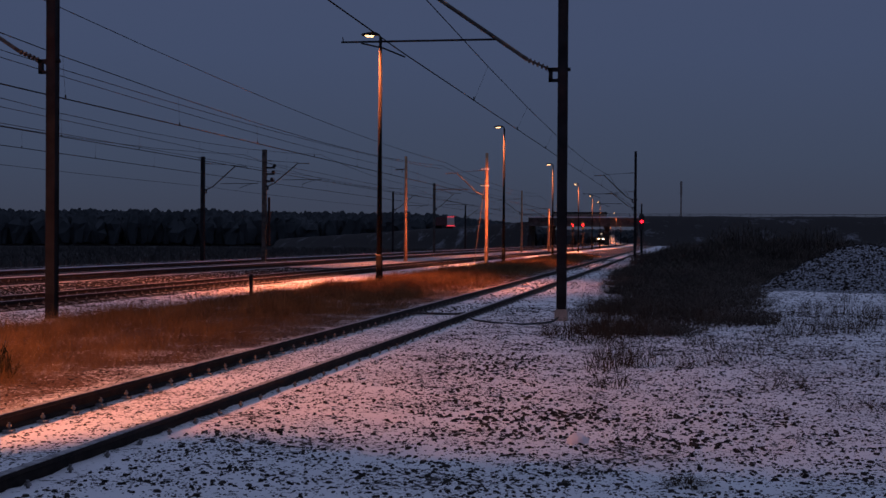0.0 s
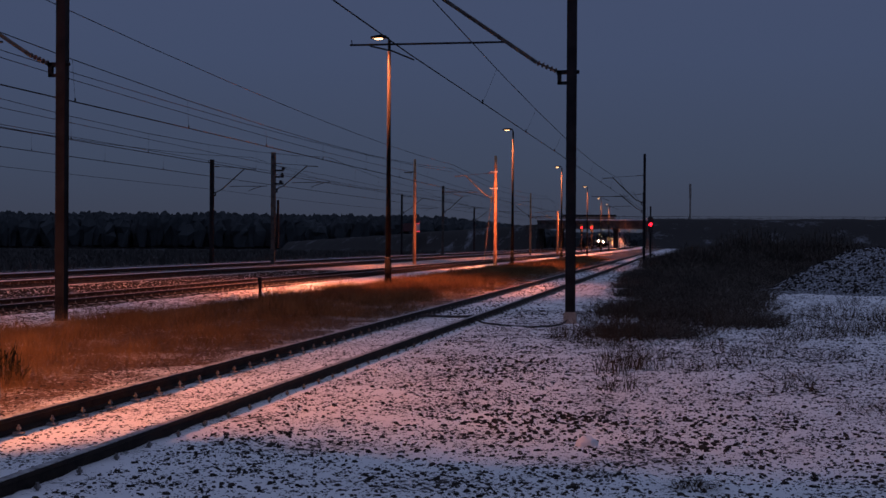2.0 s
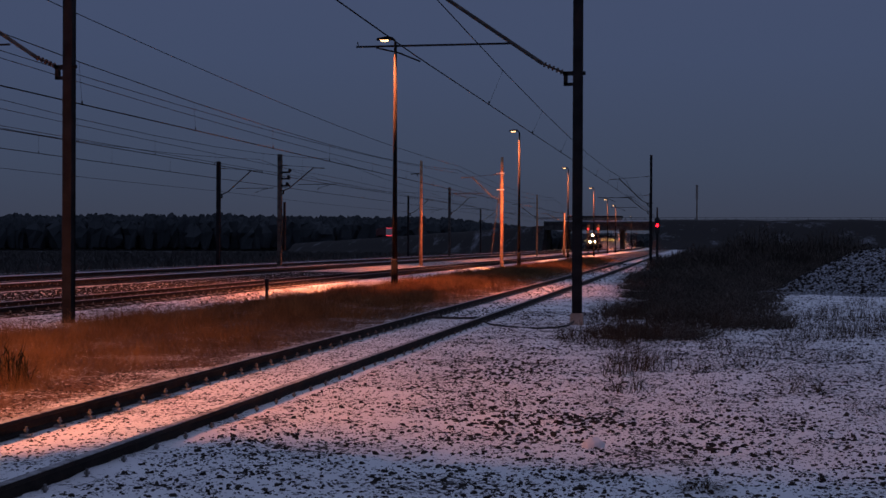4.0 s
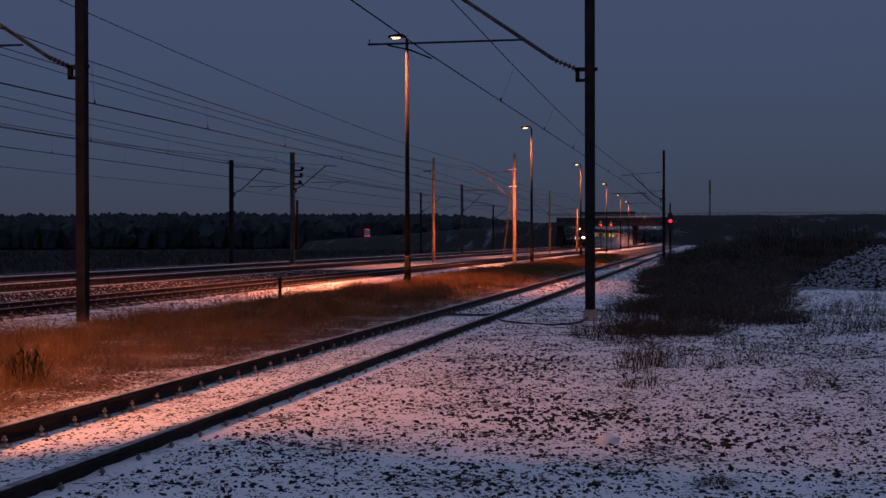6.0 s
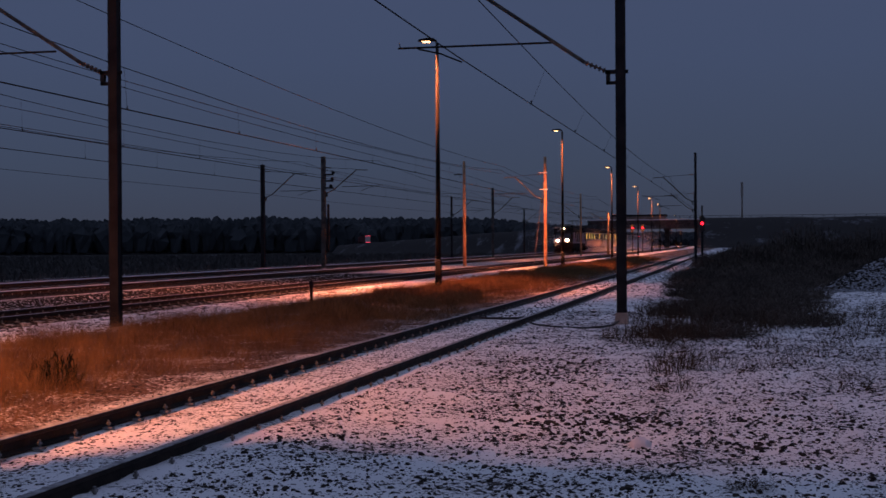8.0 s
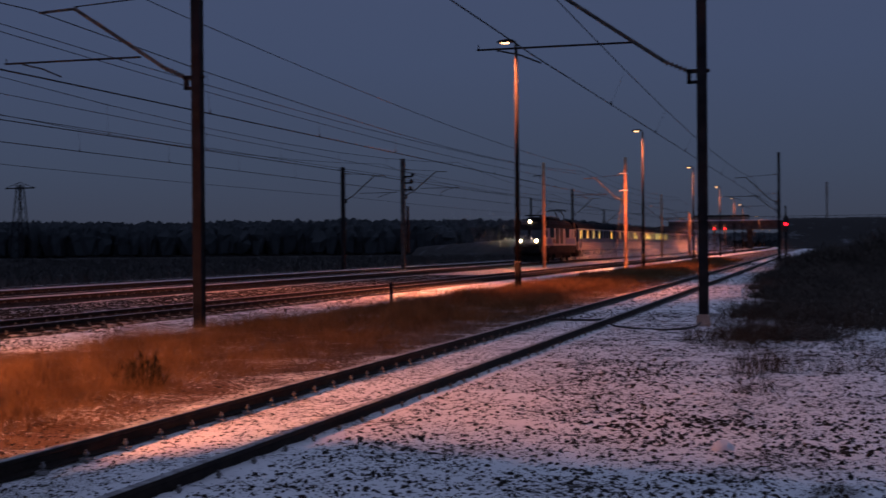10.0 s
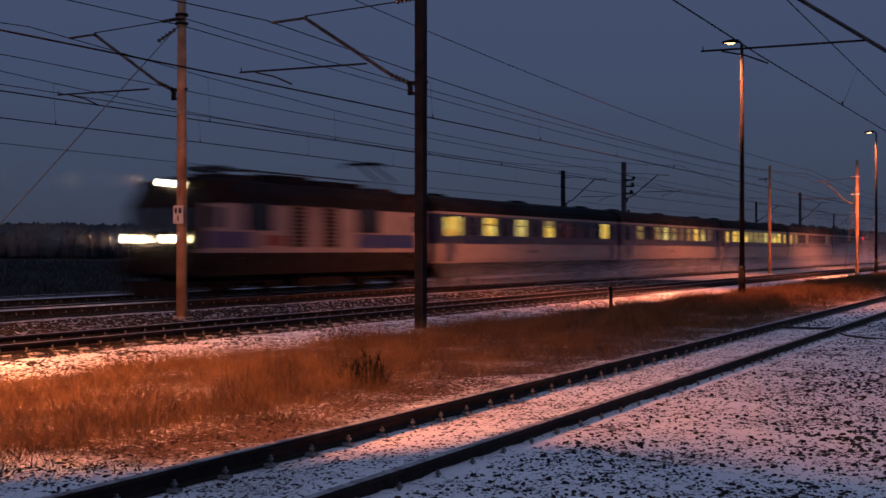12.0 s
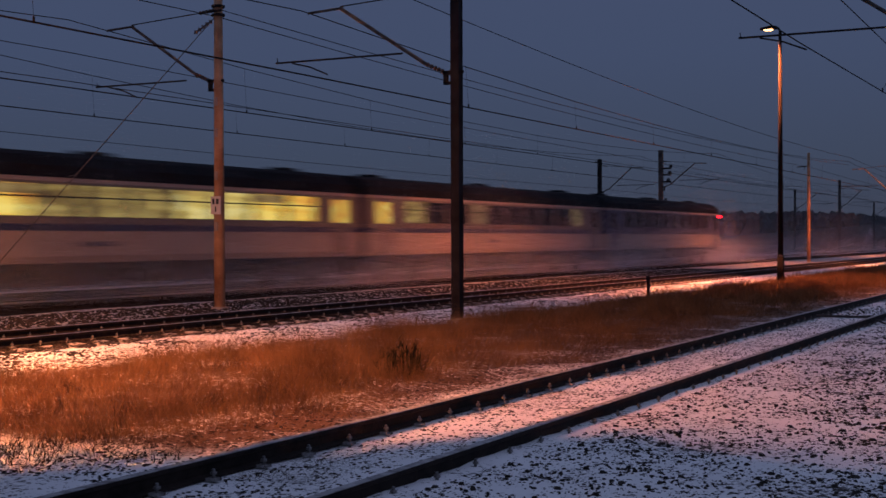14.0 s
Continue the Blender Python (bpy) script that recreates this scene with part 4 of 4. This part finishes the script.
# ---- gravel showing through the snow ----
def gravel():
    s = Shell()
    for _ in range(235000):
        y = 6.5 + 26 * random.random() ** 1.15
        x = random.uniform(-4.2, 1.5 + 0.25 * y)
        if random.random() > 0.62 + 0.6 * noise.noise((x * 0.7, y * 0.7, 9)) + 0.7 * noise.noise((x * 2.6, y * 2.6, 3)):
            continue
        s.lump(x, y, ground_height(x, y) - 0.004, min(0.040, 0.006 + random.expovariate(165)), random.uniform(0.5, 1.1))
    for cx, cy, sx, sy, cnt in ((-1.4, 12.5, 0.55, 0.8, 420), (0.2, 11.3, 0.2, 0.2, 40), (0.1, 12.9, 0.25, 0.25, 40), (-2.6, 17.5, 0.5, 1.2, 260)):
        for _ in range(cnt):
            x, y = random.gauss(cx, sx), random.gauss(cy, sy)
            s.lump(x, y, ground_height(x, y) - 0.004, random.uniform(0.015, 0.045), 0.9)
    for _ in range(5000):
        y = 6.5 + 26 * random.random() ** 1.5
        x = track_x("siding", y) + random.uniform(-0.62, 0.62)
        s.lump(x, y, ground_height(x, y) - 0.004, random.uniform(0.006, 0.028), 0.7)
    for _ in range(14000):
        y = 30 + 85 * random.random() ** 1.3
        x = random.uniform(-4.3, 9.0) if random.random() < 0.75 else random.uniform(-7.6, -4.2)
        s.lump(x - 0.0042 * y, y, ground_height(x, y) - 0.01, random.uniform(0.02, 0.045) * (0.7 + y / 90), 0.9)
    for _ in range(13000):
        y = 9 + 40 * random.random() ** 1.6
        x = random.uniform(-15.9, -12.6)
        s.lump(x, y, ground_height(x, y) - 0.004, random.uniform(0.016, 0.045), 0.55)
    for _ in range(6000):
        y = 7 + 30 * random.random() ** 1.4
        x = random.uniform(-7.6, -6.1)
        s.lump(x, y, ground_height(x, y) - 0.004, random.uniform(0.012, 0.032), 0.55)
    stuff("gravel", s, M_STONE, "dark gravel stones poking through thin snow", "gravel")


gravel()
clod = Shell()
for i in range(9):
    for k in range(14):
        th, ph = math.pi * i / 8, 2 * math.pi * k / 14
        d = Vector((math.sin(th) * math.cos(ph), math.sin(th) * math.sin(ph), math.cos(th)))
        r = 1 + 0.45 * noise.noise(d * 2.2)
        r += 0.25 * noise.noise(d * 6.0)
        clod.v.append((0.13 * d.x * r, 0.09 * d.y * r, 0.02 + 0.105 * d.z * r))
clod.f = [(i * 14 + k, i * 14 + (k + 1) % 14, (i + 1) * 14 + (k + 1) % 14, (i + 1) * 14 + k) for i in range(8) for k in range(14)]
heap = tagged(part("snow_clod", clod, M_SNOW, smooth=True), "small lumpy clod of snow on gravel", "snow clod")
heap.location = (-0.85, 11.1, -0.01)
heap.scale = (0.72, 0.72, 0.72)

cable = thing("ground_cable", pose(0, 0, 0), "dark cable snaking over the snow from rail to mast", "cable")
part("cable", Shell().path([(-4.42, 26.9, 0.1), (-4.2, 26.6, 0.05), (-3.6, 25.9, 0.04), (-3.1, 25.7, 0.04), (-2.75, 25.9, 0.05), (-2.55, 26.5, 0.06), (-2.5, 27.1, 0.1)], 0.022, 6), M_BLACK, cable)
bond = thing("rail_bond", pose(0, 0, 0), "dark bonding bar between the two siding rails", "cable")
part("bar", Shell().path([(-5.9, 28.3, 0.08), (-5.2, 28.4, 0.06), (-4.5, 28.4, 0.08)], 0.03, 6), M_BLACK, bond)

post = thing("marker_post", pose(-11.9, 34.8, 0), "short thin dark marker post in the grass", "post")
part("stake", Shell().box(-0.035, 0.035, -0.035, 0.035, -0.1, 0.62), M_STEEL, post)
part("cap", Shell().box(-0.05, 0.05, -0.05, 0.05, 0.56, 0.70), M_STEEL, post)

# unseen canopy added behind the viewer's left shoulder to shade foreground from nearest lamp
shelter = thing("shade_canopy", pose(0, 0, 0), "unseen flat canopy on steel posts, added to shade the foreground", "shelter")
# roof outline shaped to throw the wanted shadow edge
part("roof", Shell().column([(-8.4, 3.5), (-8.4, 7.45), (-9.3, 7.72), (-10.4, 7.80), (-11.28, 7.87), (-11.64, 8.0), (-12.1, 7.6), (-12.6, 7.08), (-12.6, 3.5)], 6.9, 7.0), M_ROOF, shelter)
for px, py in ((-12.0, 3.9), (-8.8, 3.9), (-12.0, 5.9), (-8.8, 5.4)):
    part("post", Shell().tube((px, py, -0.1), (px, py, 6.92), 0.06, n=8), M_GALV, shelter)


# ---- the train ----
LEN_LOCO, LEN_COACH, GAP = 16.1, 23.7, 0.75


def wheelset(parent, y, r=0.46):
    w = Shell()
    for s in (-1, 1):
        w.tube((s * 0.68, y, r), (s * 0.82, y, r), r, n=18)
    w.tube((-0.7, y, r), (0.7, y, r), 0.08, n=8)
    part("wheelset", w, M_BOGIE, parent)


def bogie(parent, yc, base):
    s = Shell()
    for sx in (-1, 1):
        s.prism([(-0.06, 0), (0.06, 0), (0.06, 0.25), (-0.06, 0.25)], yc - base / 2 - 0.5, yc + base / 2 + 0.5, (sx * 1.0, 0.5))
        for dy in (-base / 2, base / 2):
            s.box(sx * 1.0 - 0.12, sx * 1.0 + 0.12, yc + dy - 0.22, yc + dy + 0.22, 0.3, 0.62)
        s.tube((sx * 1.02, yc, 0.35), (sx * 1.02, yc, 0.85), 0.14, n=10)
    s.box(-0.95, 0.95, yc - 0.3, yc + 0.3, 0.5, 0.8)
    b = part("bogie", s, M_BOGIE, parent)
    for dy in (-base / 2, base / 2):
        wheelset(b, yc + dy)


def side_profile(pts):
    return [(x, z) for x, z in pts] + [(-x, z) for x, z in reversed(pts)]


def panel(parent, name, side, y0, y1, z0, z1, mat, depth=0.012, x=1.44, label=""):
    a, b = sorted((side * (x - 0.03), side * (x + depth)))
    return part(name, Shell().box(a, b, y0, y1, z0, z1), mat, parent, label)


def coach(label, band, lower, lit, doors="00", tail=False, L=LEN_COACH, extra=()):
    t = thing("passenger_coach", pose(0, 0, 0), label, "railway coach", "coaches of the train")
    part("lower_body", Shell().prism(side_profile([(1.36, 1.02), (1.44, 1.2), (1.44, 1.86)]), 0, L), lower, t)
    part("sill_stripe", Shell().prism(side_profile([(1.445, 1.86), (1.445, 2.04)]), 0.02, L - 0.02), M_BLUE, t)
    bd = part("window_band", Shell().prism(side_profile([(1.44, 2.04), (1.42, 3.14)]), 0.02, L - 0.02), band, t)
    part("top_stripe", Shell().prism(side_profile([(1.425, 3.14), (1.41, 3.24)]), 0.01, L - 0.01), M_CREAM, t, "pale stripe under the roof edge")
    part("roof", Shell().prism(side_profile([(1.42, 3.24), (1.34, 3.55), (1.05, 3.82), (0.5, 3.97)]), 0, L), M_ROOF, t, smooth=False)
    for y in (2.5, L / 2, L - 2.5):
        part("roof_vent", Shell().prism([(-0.35, 3.96), (0.35, 3.96), (0.25, 4.10), (-0.25, 4.10)], y - 0.5, y + 0.5), M_ROOF, t)
    part("underframe", Shell().box(-1.2, 1.2, 0.3, L - 0.3, 0.85, 1.03).box(-1.1, 1.1, 8.5, 11.0, 0.4, 0.9).box(-1.1, 1.1, 12.5, 15.5, 0.45, 0.9), M_BOGIE, t)
    bogie(t, 3.3, 2.5)
    bogie(t, L - 3.3, 2.5)
    for s in (-1, 1):
        n = 10
        for i in range(n):
            yc = 2.6 + (L - 5.2) * (i + 0.5) / n
            state = lit[i % len(lit)]
            mat = {"1": M_LIT, "2": M_LITPALE, "m": M_LITMID, "d": M_LITDIM, "0": M_GLASS}[state]
            half = 0.76 if band is M_GREY else 0.56
            w = panel(t, "window", s, yc - half, yc + half, 2.24, 3.06, mat)
            panel(w, "window_frame", s, yc - half - 0.04, yc + half + 0.04, 2.72, 2.76, M_BLACK, 0.02)
            panel(w, "window_frame", s, yc - half - 0.05, yc - half, 2.20, 3.10, M_BLACK, 0.02)
            panel(w, "window_frame", s, yc + half, yc + half + 0.05, 2.20, 3.10, M_BLACK, 0.02)
            if state in "12" and (i + s) % 3 == 0:
                panel(w, "blind", s, yc - half, yc + half, 2.80, 3.05, M_BLIND, 0.016, label="half-drawn pale blind")
        for yc, st in ((1.1, doors[0]), (L - 1.1, doors[1])):
            d = panel(t, "door", s, yc - 0.45, yc + 0.45, 1.1, 3.1, band, 0.014)
            panel(d, "door_window", s, yc - 0.36, yc + 0.36, 2.2, 3.0, M_LIT if st in "12" else M_GLASS, 0.022)
        for yc, half in extra:
            w = panel(t, "vestibule_window", s, yc - half, yc + half, 2.24, 3.06, M_LIT)
            panel(w, "window_frame", s, yc - 0.03, yc + 0.03, 2.24, 3.06, M_BLACK, 0.02)
        panel(t, "handrail", s, 1.8, 1.84, 1.3, 2.4, M_GALV, 0.05)
        panel(t, "number_bars", s, L * 0.42, L * 0.42 + 1.2, 1.45, 1.58, M_BLUE, 0.006)
    part("gangway", Shell().box(-0.55, 0.55, -0.36, 0, 1.1, 3.2), M_BLACK, t, "black rubber gangway bellows")
    for bx in (-0.87, 0.87):
        part("buffer", Shell().tube((bx, -0.3, 1.05), (bx, 0.1, 1.05), 0.16), M_BOGIE, t)
    if tail:
        for s in (-1, 1):
            part("tail_lamp", Shell().tube((s * 1.2, L - 0.02, 3.05), (s * 1.2, L + 0.12, 3.05), 0.11, n=12).box(min(s * 1.38, s * 1.47), max(s * 1.38, s * 1.47), L - 0.25, L + 0.1, 2.98, 3.14), M_RED, t, "glowing red tail lamp")
    return t


def locomotive():
    t = thing("electric_locomotive", pose(0, 0, 0), "white and blue electric locomotive with three bright headlights", "locomotive")
    L = LEN_LOCO
    part("side_band", Shell().prism(side_profile([(1.462, 1.62), (1.462, 2.2)]), 1.6, L - 1.0), M_WHITE, t)
    part("lower_body", Shell().prism(side_profile([(1.40, 1.02), (1.46, 1.15), (1.46, 1.5)]), 0.5, L - 0.5), M_BOGIE, t, "sooty lower body")
    part("sill_line", Shell().prism(side_profile([(1.463, 1.5), (1.463, 1.62)]), 0.5, L - 0.5), M_WHITE, t, "pale line along the sill")
    part("skirt", Shell().prism(side_profile([(1.42, 0.78), (1.47, 1.3)]), 0.9, L - 0.9), M_BOGIE, t)
    part("upper_body", Shell().prism(side_profile([(1.46, 2.2), (1.44, 3.1)]), 1.6, L - 1.0), M_WHITE, t)
    part("cant_panel", Shell().prism(side_profile([(1.445, 3.1), (1.36, 3.5)]), 1.6, L - 1.0), M_ROOF, t)
    # cab ends: sloped nose as a lengthwise section
    for flip in (0, 1):
        s = Shell()
        sec = [(0.34, 0.75), (0.34, 2.10), (0.55, 3.0), (1.06, 3.56), (1.06, 3.80), (1.6, 3.82), (2.3, 3.84), (2.3, 0.75)]
        if flip:
            sec = [(0.25, 0.75), (0.0, 1.3), (0.05, 2.05), (0.55, 3.0), (0.8, 3.62), (1.6, 3.80), (2.3, 3.84), (2.3, 0.75)]
        for sx in (-1.45, 1.45):
            for y, z in sec:
                k = 0.86 if y < 0.5 else 1.0
                s.v.append((sx * k, y if not flip else L - y, z))
        n = len(sec)
        s.f = [(k, (k + 1) % n, n + (k + 1) % n, n + k) for k in range(n)] + [tuple(range(n)), tuple(range(2 * n - 1, n - 1, -1))]
        cab = part("cab", s, M_BOGIE, t, "dark sloped cab front")
        f = (lambda y: y) if not flip else (lambda y: L - y)
        for sx in (-0.62, 0.62):
            g = Shell()
            g.v = [(sx - 0.52, f(0.10), 2.14), (sx + 0.52, f(0.10), 2.14), (sx + 0.5, f(0.53), 2.92), (sx - 0.5, f(0.53), 2.92)]
            g.v += [(x, y + (0.1 if not flip else -0.1), z) for x, y, z in g.v]
            g.f = [(0, 1, 2, 3), (7, 6, 5, 4), (0, 4, 5, 1), (1, 5, 6, 2), (2, 6, 7, 3), (3, 7, 4, 0)]
            w = part("windscreen", g, M_GLASS, cab)
            w.location = (0, -0.03 if not flip else 0.03, 0)
        for s2 in (-1, 1):
            panel(t, "cab_side", s2, *sorted((f(2.3), f(0.62))), 1.62, 3.05, M_WHITE, 0.006, 1.462)
            panel(t, "cab_window", s2, *sorted((f(1.45), f(0.85))), 2.3, 2.95, M_GLASS, 0.03)
            panel(t, "cab_door", s2, *sorted((f(2.25), f(1.6))), 1.3, 3.05, M_WHITE, 0.02)
    for sx, y, z, r in ((-0.74, 0.02, 1.93, 0.135), (0.74, 0.02, 1.93, 0.135), (0.0, 0.74, 3.70, 0.115)):
        ring = part("headlight", Shell().ring((sx, y + 0.2, z), (sx, y - 0.14, z), r + 0.03, r), M_BLACK, t)
        part("reflector", Shell().ring((sx, y + 0.3, z), (sx, y - 0.12, z), r - 0.002, 0.085), M_RIM, ring, "glowing rim of the headlight reflector")
        part("core", Shell().tube((sx, y + 0.27, z), (sx, y + 0.24, z), 0.083, n=14), M_HEAD, ring, "dazzling headlight core")
    part("bumper", Shell().box(-1.35, 1.35, 0.05, 0.4, 0.85, 1.2), M_BOGIE, t)
    for sx in (-0.87, 0.87):
        part("buffer", Shell().tube((sx, 0.1, 1.05), (sx, -0.4, 1.05), 0.09).tube((sx, -0.4, 1.05), (sx, -0.46, 1.05), 0.22, n=14), M_BOGIE, t)
    part("snow_plough", Shell().prism([(-1.3, 0.15), (1.3, 0.15), (1.3, 0.6), (-1.3, 0.6)], 0.1, 0.3), M_BOGIE, t)
    for s in (-1, 1):
        for y0, y1 in ((0.75, 3.2), (10.1, 14.9)):
            panel(t, "blue_panel", s, y0, y1, 1.66, 2.18, M_LOCOBLUE, 0.012, 1.465)
        for yc, wd in ((3.6, 1.6), (6.0, 1.22), (8.1, 1.22), (10.9, 1.7)):
            g = panel(t, "side_window" if wd > 1.25 else "ventilation_grille", s, yc - wd / 2, yc + wd / 2, 1.68 if wd < 1.25 else 2.24, 3.14, M_GLASS if wd > 1.25 else M_BLACK, 0.02, 1.46)
            if wd < 1.25:
                for k in range(10):
                    panel(g, "slat", s, yc - 0.55, yc + 0.55, 1.74 + 0.14 * k, 1.79 + 0.14 * k, M_BOGIE, 0.035, 1.46)
        panel(t, "emblem_bar", s, 3.9, 5.1, 1.74, 2.08, M_TRAILER, 0.012, 1.465)
    part("roof", Shell().prism(side_profile([(1.36, 3.5), (1.12, 3.82), (0.6, 3.95)]), 1.5, L - 1.5), M_ROOF, t)
    part("roof_equipment", Shell().box(-0.8, 0.8, 5.2, 7.8, 3.9, 4.2).box(-0.7, 0.7, 8.6, 10.4, 3.9, 4.14).box(-0.5, 0.5, 11, 12, 3.9, 4.16), M_ROOF, t)
    for y in (5.0, 8.2, 10.7, 12.4):
        part("roof_insulator", insulator(Shell(), (0.3, y, 3.92), (0.3, y, 4.3), 0.07), M_CERAMIC, t)
    part("bus_bar", Shell().tube((0.3, 4.5, 4.3), (0.3, 12.6, 4.3), 0.025, n=6), M_STEEL, t)
    p = part("folded_pantograph", Shell().box(-0.6, 0.6, 2.4, 4.4, 3.94, 4.1).path([(-0.5, 2.5, 4.2), (-0.5, 4.3, 4.28)], 0.05).path([(0.5, 2.5, 4.2), (0.5, 4.3, 4.28)], 0.05).tube((-0.9, 2.6, 4.3), (0.9, 2.6, 4.3), 0.06), M_STEEL, t)
    q = part("raised_pantograph", Shell().box(-0.6, 0.6, 13.0, 14.4, 3.93, 4.05).path([(-0.4, 14.1, 3.9), (-0.35, 14.9, 4.45), (-0.3, 13.2, 5.0)], 0.045).path([(0.4, 14.1, 3.9), (0.35, 14.9, 4.45), (0.3, 13.2, 5.0)], 0.045), M_STEEL, t)
    part("collector_head", Shell().path([(-0.95, 12.9, 4.9), (-0.7, 12.9, 5.04), (0.7, 12.9, 5.04), (0.95, 12.9, 4.9)], 0.05).path([(-0.7, 13.4, 5.04), (0.7, 13.4, 5.04)], 0.05), M_STEEL, q)
    part("underframe", Shell().box(-1.2, 1.2, 0.6, L - 0.6, 0.7, 1.05).box(-1.15, 1.15, 6.4, 9.8, 0.3, 0.75), M_BOGIE, t)
    bogie(t, 3.4, 3.05)
    bogie(t, L - 3.4, 3.05)
    for s in (-1, 1):
        part("tail_lamp", Shell().box(min(s * 1.40, s * 1.50), max(s * 1.40, s * 1.50), L - 0.8, L - 0.74, 2.15, 2.21), M_TRAILER, t, "unlit red marker lamp")
    return t


def dust(parent, y0, y1, count, height, tail):
    """Fine snow: thick near the rails, thinning upwards, and away behind the last coach."""
    s = Shell()
    for _ in range(count):
        u = random.random()
        if tail:
            u = u ** 1.5
        y = y0 + (y1 - y0) * u
        z = min(height * (1 + 0.8 * noise.noise((0, y * 0.15, 0))) * random.expovariate(2.6), 6.0)
        x = random.gauss(0, 1.2 + 1.2 * u)
        if not tail and abs(x) < 1.3 and z > 0.3:
            x = math.copysign(1.5 + abs(random.gauss(0, 0.5)), x)
        if not tail and random.random() < 0.75:
            x = abs(x)
        r = random.uniform(0.008, 0.022)
        p = Vector((x, y, z + 0.02))
        s.blade(p, p + Vector((random.gauss(0, r), random.gauss(0, r), random.uniform(0.5, 1) * r)), r * 1.4)
    tagged(part("blown_snow", s, M_FLAKE, parent, "fine snow blown up by the train"), kind="stuff")


LOCO = locomotive()
beam = Shell()
for _ in range(22000):
    d = 0.8 + 24 * random.random() ** 1.6
    x0, z0 = random.choice(((-0.74, 1.93), (0.74, 1.93), (-0.74, 1.93), (0.74, 1.93), (0.0, 3.7)))
    p = Vector((x0 + random.gauss(0, 0.10 + 0.045 * d), -d, z0 + random.gauss(0, 0.10 + 0.03 * d)))
    r = random.uniform(0.007, 0.014)
    if p.z > 0.2:
        beam.blade(p, p + Vector((random.gauss(0, r), random.gauss(0, r), random.uniform(0.5, 1) * r)), r * 1.4)
tagged(part("airborne_snow", beam, M_FLAKE, LOCO, "fine snow floating before the headlights"), kind="stuff")
COACHES = [
    coach("dark blue coach with cream lower panels and four lit windows", M_BLUE, M_CREAM, "0102010000", "10", extra=((1.95, 0.3), (21.35, 0.6))),
    coach("blue coach with cream lower panels and dim yellow windows", M_BLUE, M_CREAM, "m0m2mdm12d"),
    coach("grey coach with a row of bright yellow windows", M_GREY, M_CREAM, "111mmm2211", "11"),
    coach("grey coach with mostly dark windows", M_GREY, M_CREAM, "m00d00000d", "10"),
    coach("dark blue last coach with red tail lamps", M_BLUE, M_CREAM, "0000000000", "00", True, 21.6),
]
for k, c in enumerate(COACHES):
    dust(c, -0.5, LEN_COACH + 0.5, 75000 + 20000 * k, 1.4 + 0.2 * k, 0)
dust(COACHES[-1], 21.2, 110.0, 260000, 4.2, 1)


# ---- a lorry on the road beyond ----
def lorry():
    t = thing("lorry", pose(0, 0, 0), "dark red box lorry with red tail lights on the far road", "lorry")
    part("trailer", Shell().box(-1.25, 1.25, 0, 9.5, 1.0, 3.7), M_TRAILER, t)
    part("rear_door", Shell().box(-1.2, 1.2, -0.05, 0, 1.1, 3.6), M_SIGN, t, "pale rear door")
    part("tail_light_bar", Shell().box(-1.2, 1.2, -0.12, -0.05, 0.75, 0.95), M_REDDIM, t)
    part("top_marker", Shell().box(-1.2, 1.2, -0.12, -0.05, 3.6, 3.72), M_REDDIM, t)
    part("cab", Shell().prism([(-1.2, 0.8), (1.2, 0.8), (1.2, 3.0), (1.0, 3.3), (-1.0, 3.3), (-1.2, 3.0)], 10.0, 12.2), M_TRAILER, t)
    for y in (1.5, 2.8, 4.1, 11.0):
        part("wheel", Shell().tube((-1.2, y, 0.5), (1.2, y, 0.5), 0.5, n=14), M_BLACK, t)
    return t


LORRY = lorry()


# ---- movement ----
def vehicle_rows(front_offset, length):
    rows = []
    for k in range(0, 29):
        t = k * 0.5
        y0 = front_offset + (72.9 - 41.0 * (t - 11.0) if t >= 9.5 else 134.4 + 37.5 * (9.5 - t))
        xa, xb = track_x("down", y0), track_x("down", y0 + length)
        rows.append((t, pose(xa, y0, RAIL_Z, 0, 0, -math.degrees(math.atan2(xb - xa, length)))))
    return rows


def motions():
    walk(LOCO, vehicle_rows(0.0, LEN_LOCO))
    at = LEN_LOCO + GAP
    for c in COACHES:
        walk(c, vehicle_rows(at, LEN_COACH))
        at += LEN_COACH + GAP
    rows = []
    for t, x, y, z in LORRY_ROWS:
        rows.append((t, pose(x, y, z, 0, 0, 32)))
    walk(LORRY, rows)


LORRY_ROWS = [(0.0, -71.0, 400.0, 5.0), (0.5, -74.4, 409.2, 4.9), (1.5, -87.2, 427.7, 4.5), (2.5, -97.5, 446.2, 4.1), (5.0, -125.5, 492.5, 3.1), (6.5, -143.0, 520.2, 2.2), (7.0, -149.0, 529.5, 2.0), (14.0, -232.0, 659.0, -1.5)]
motions()
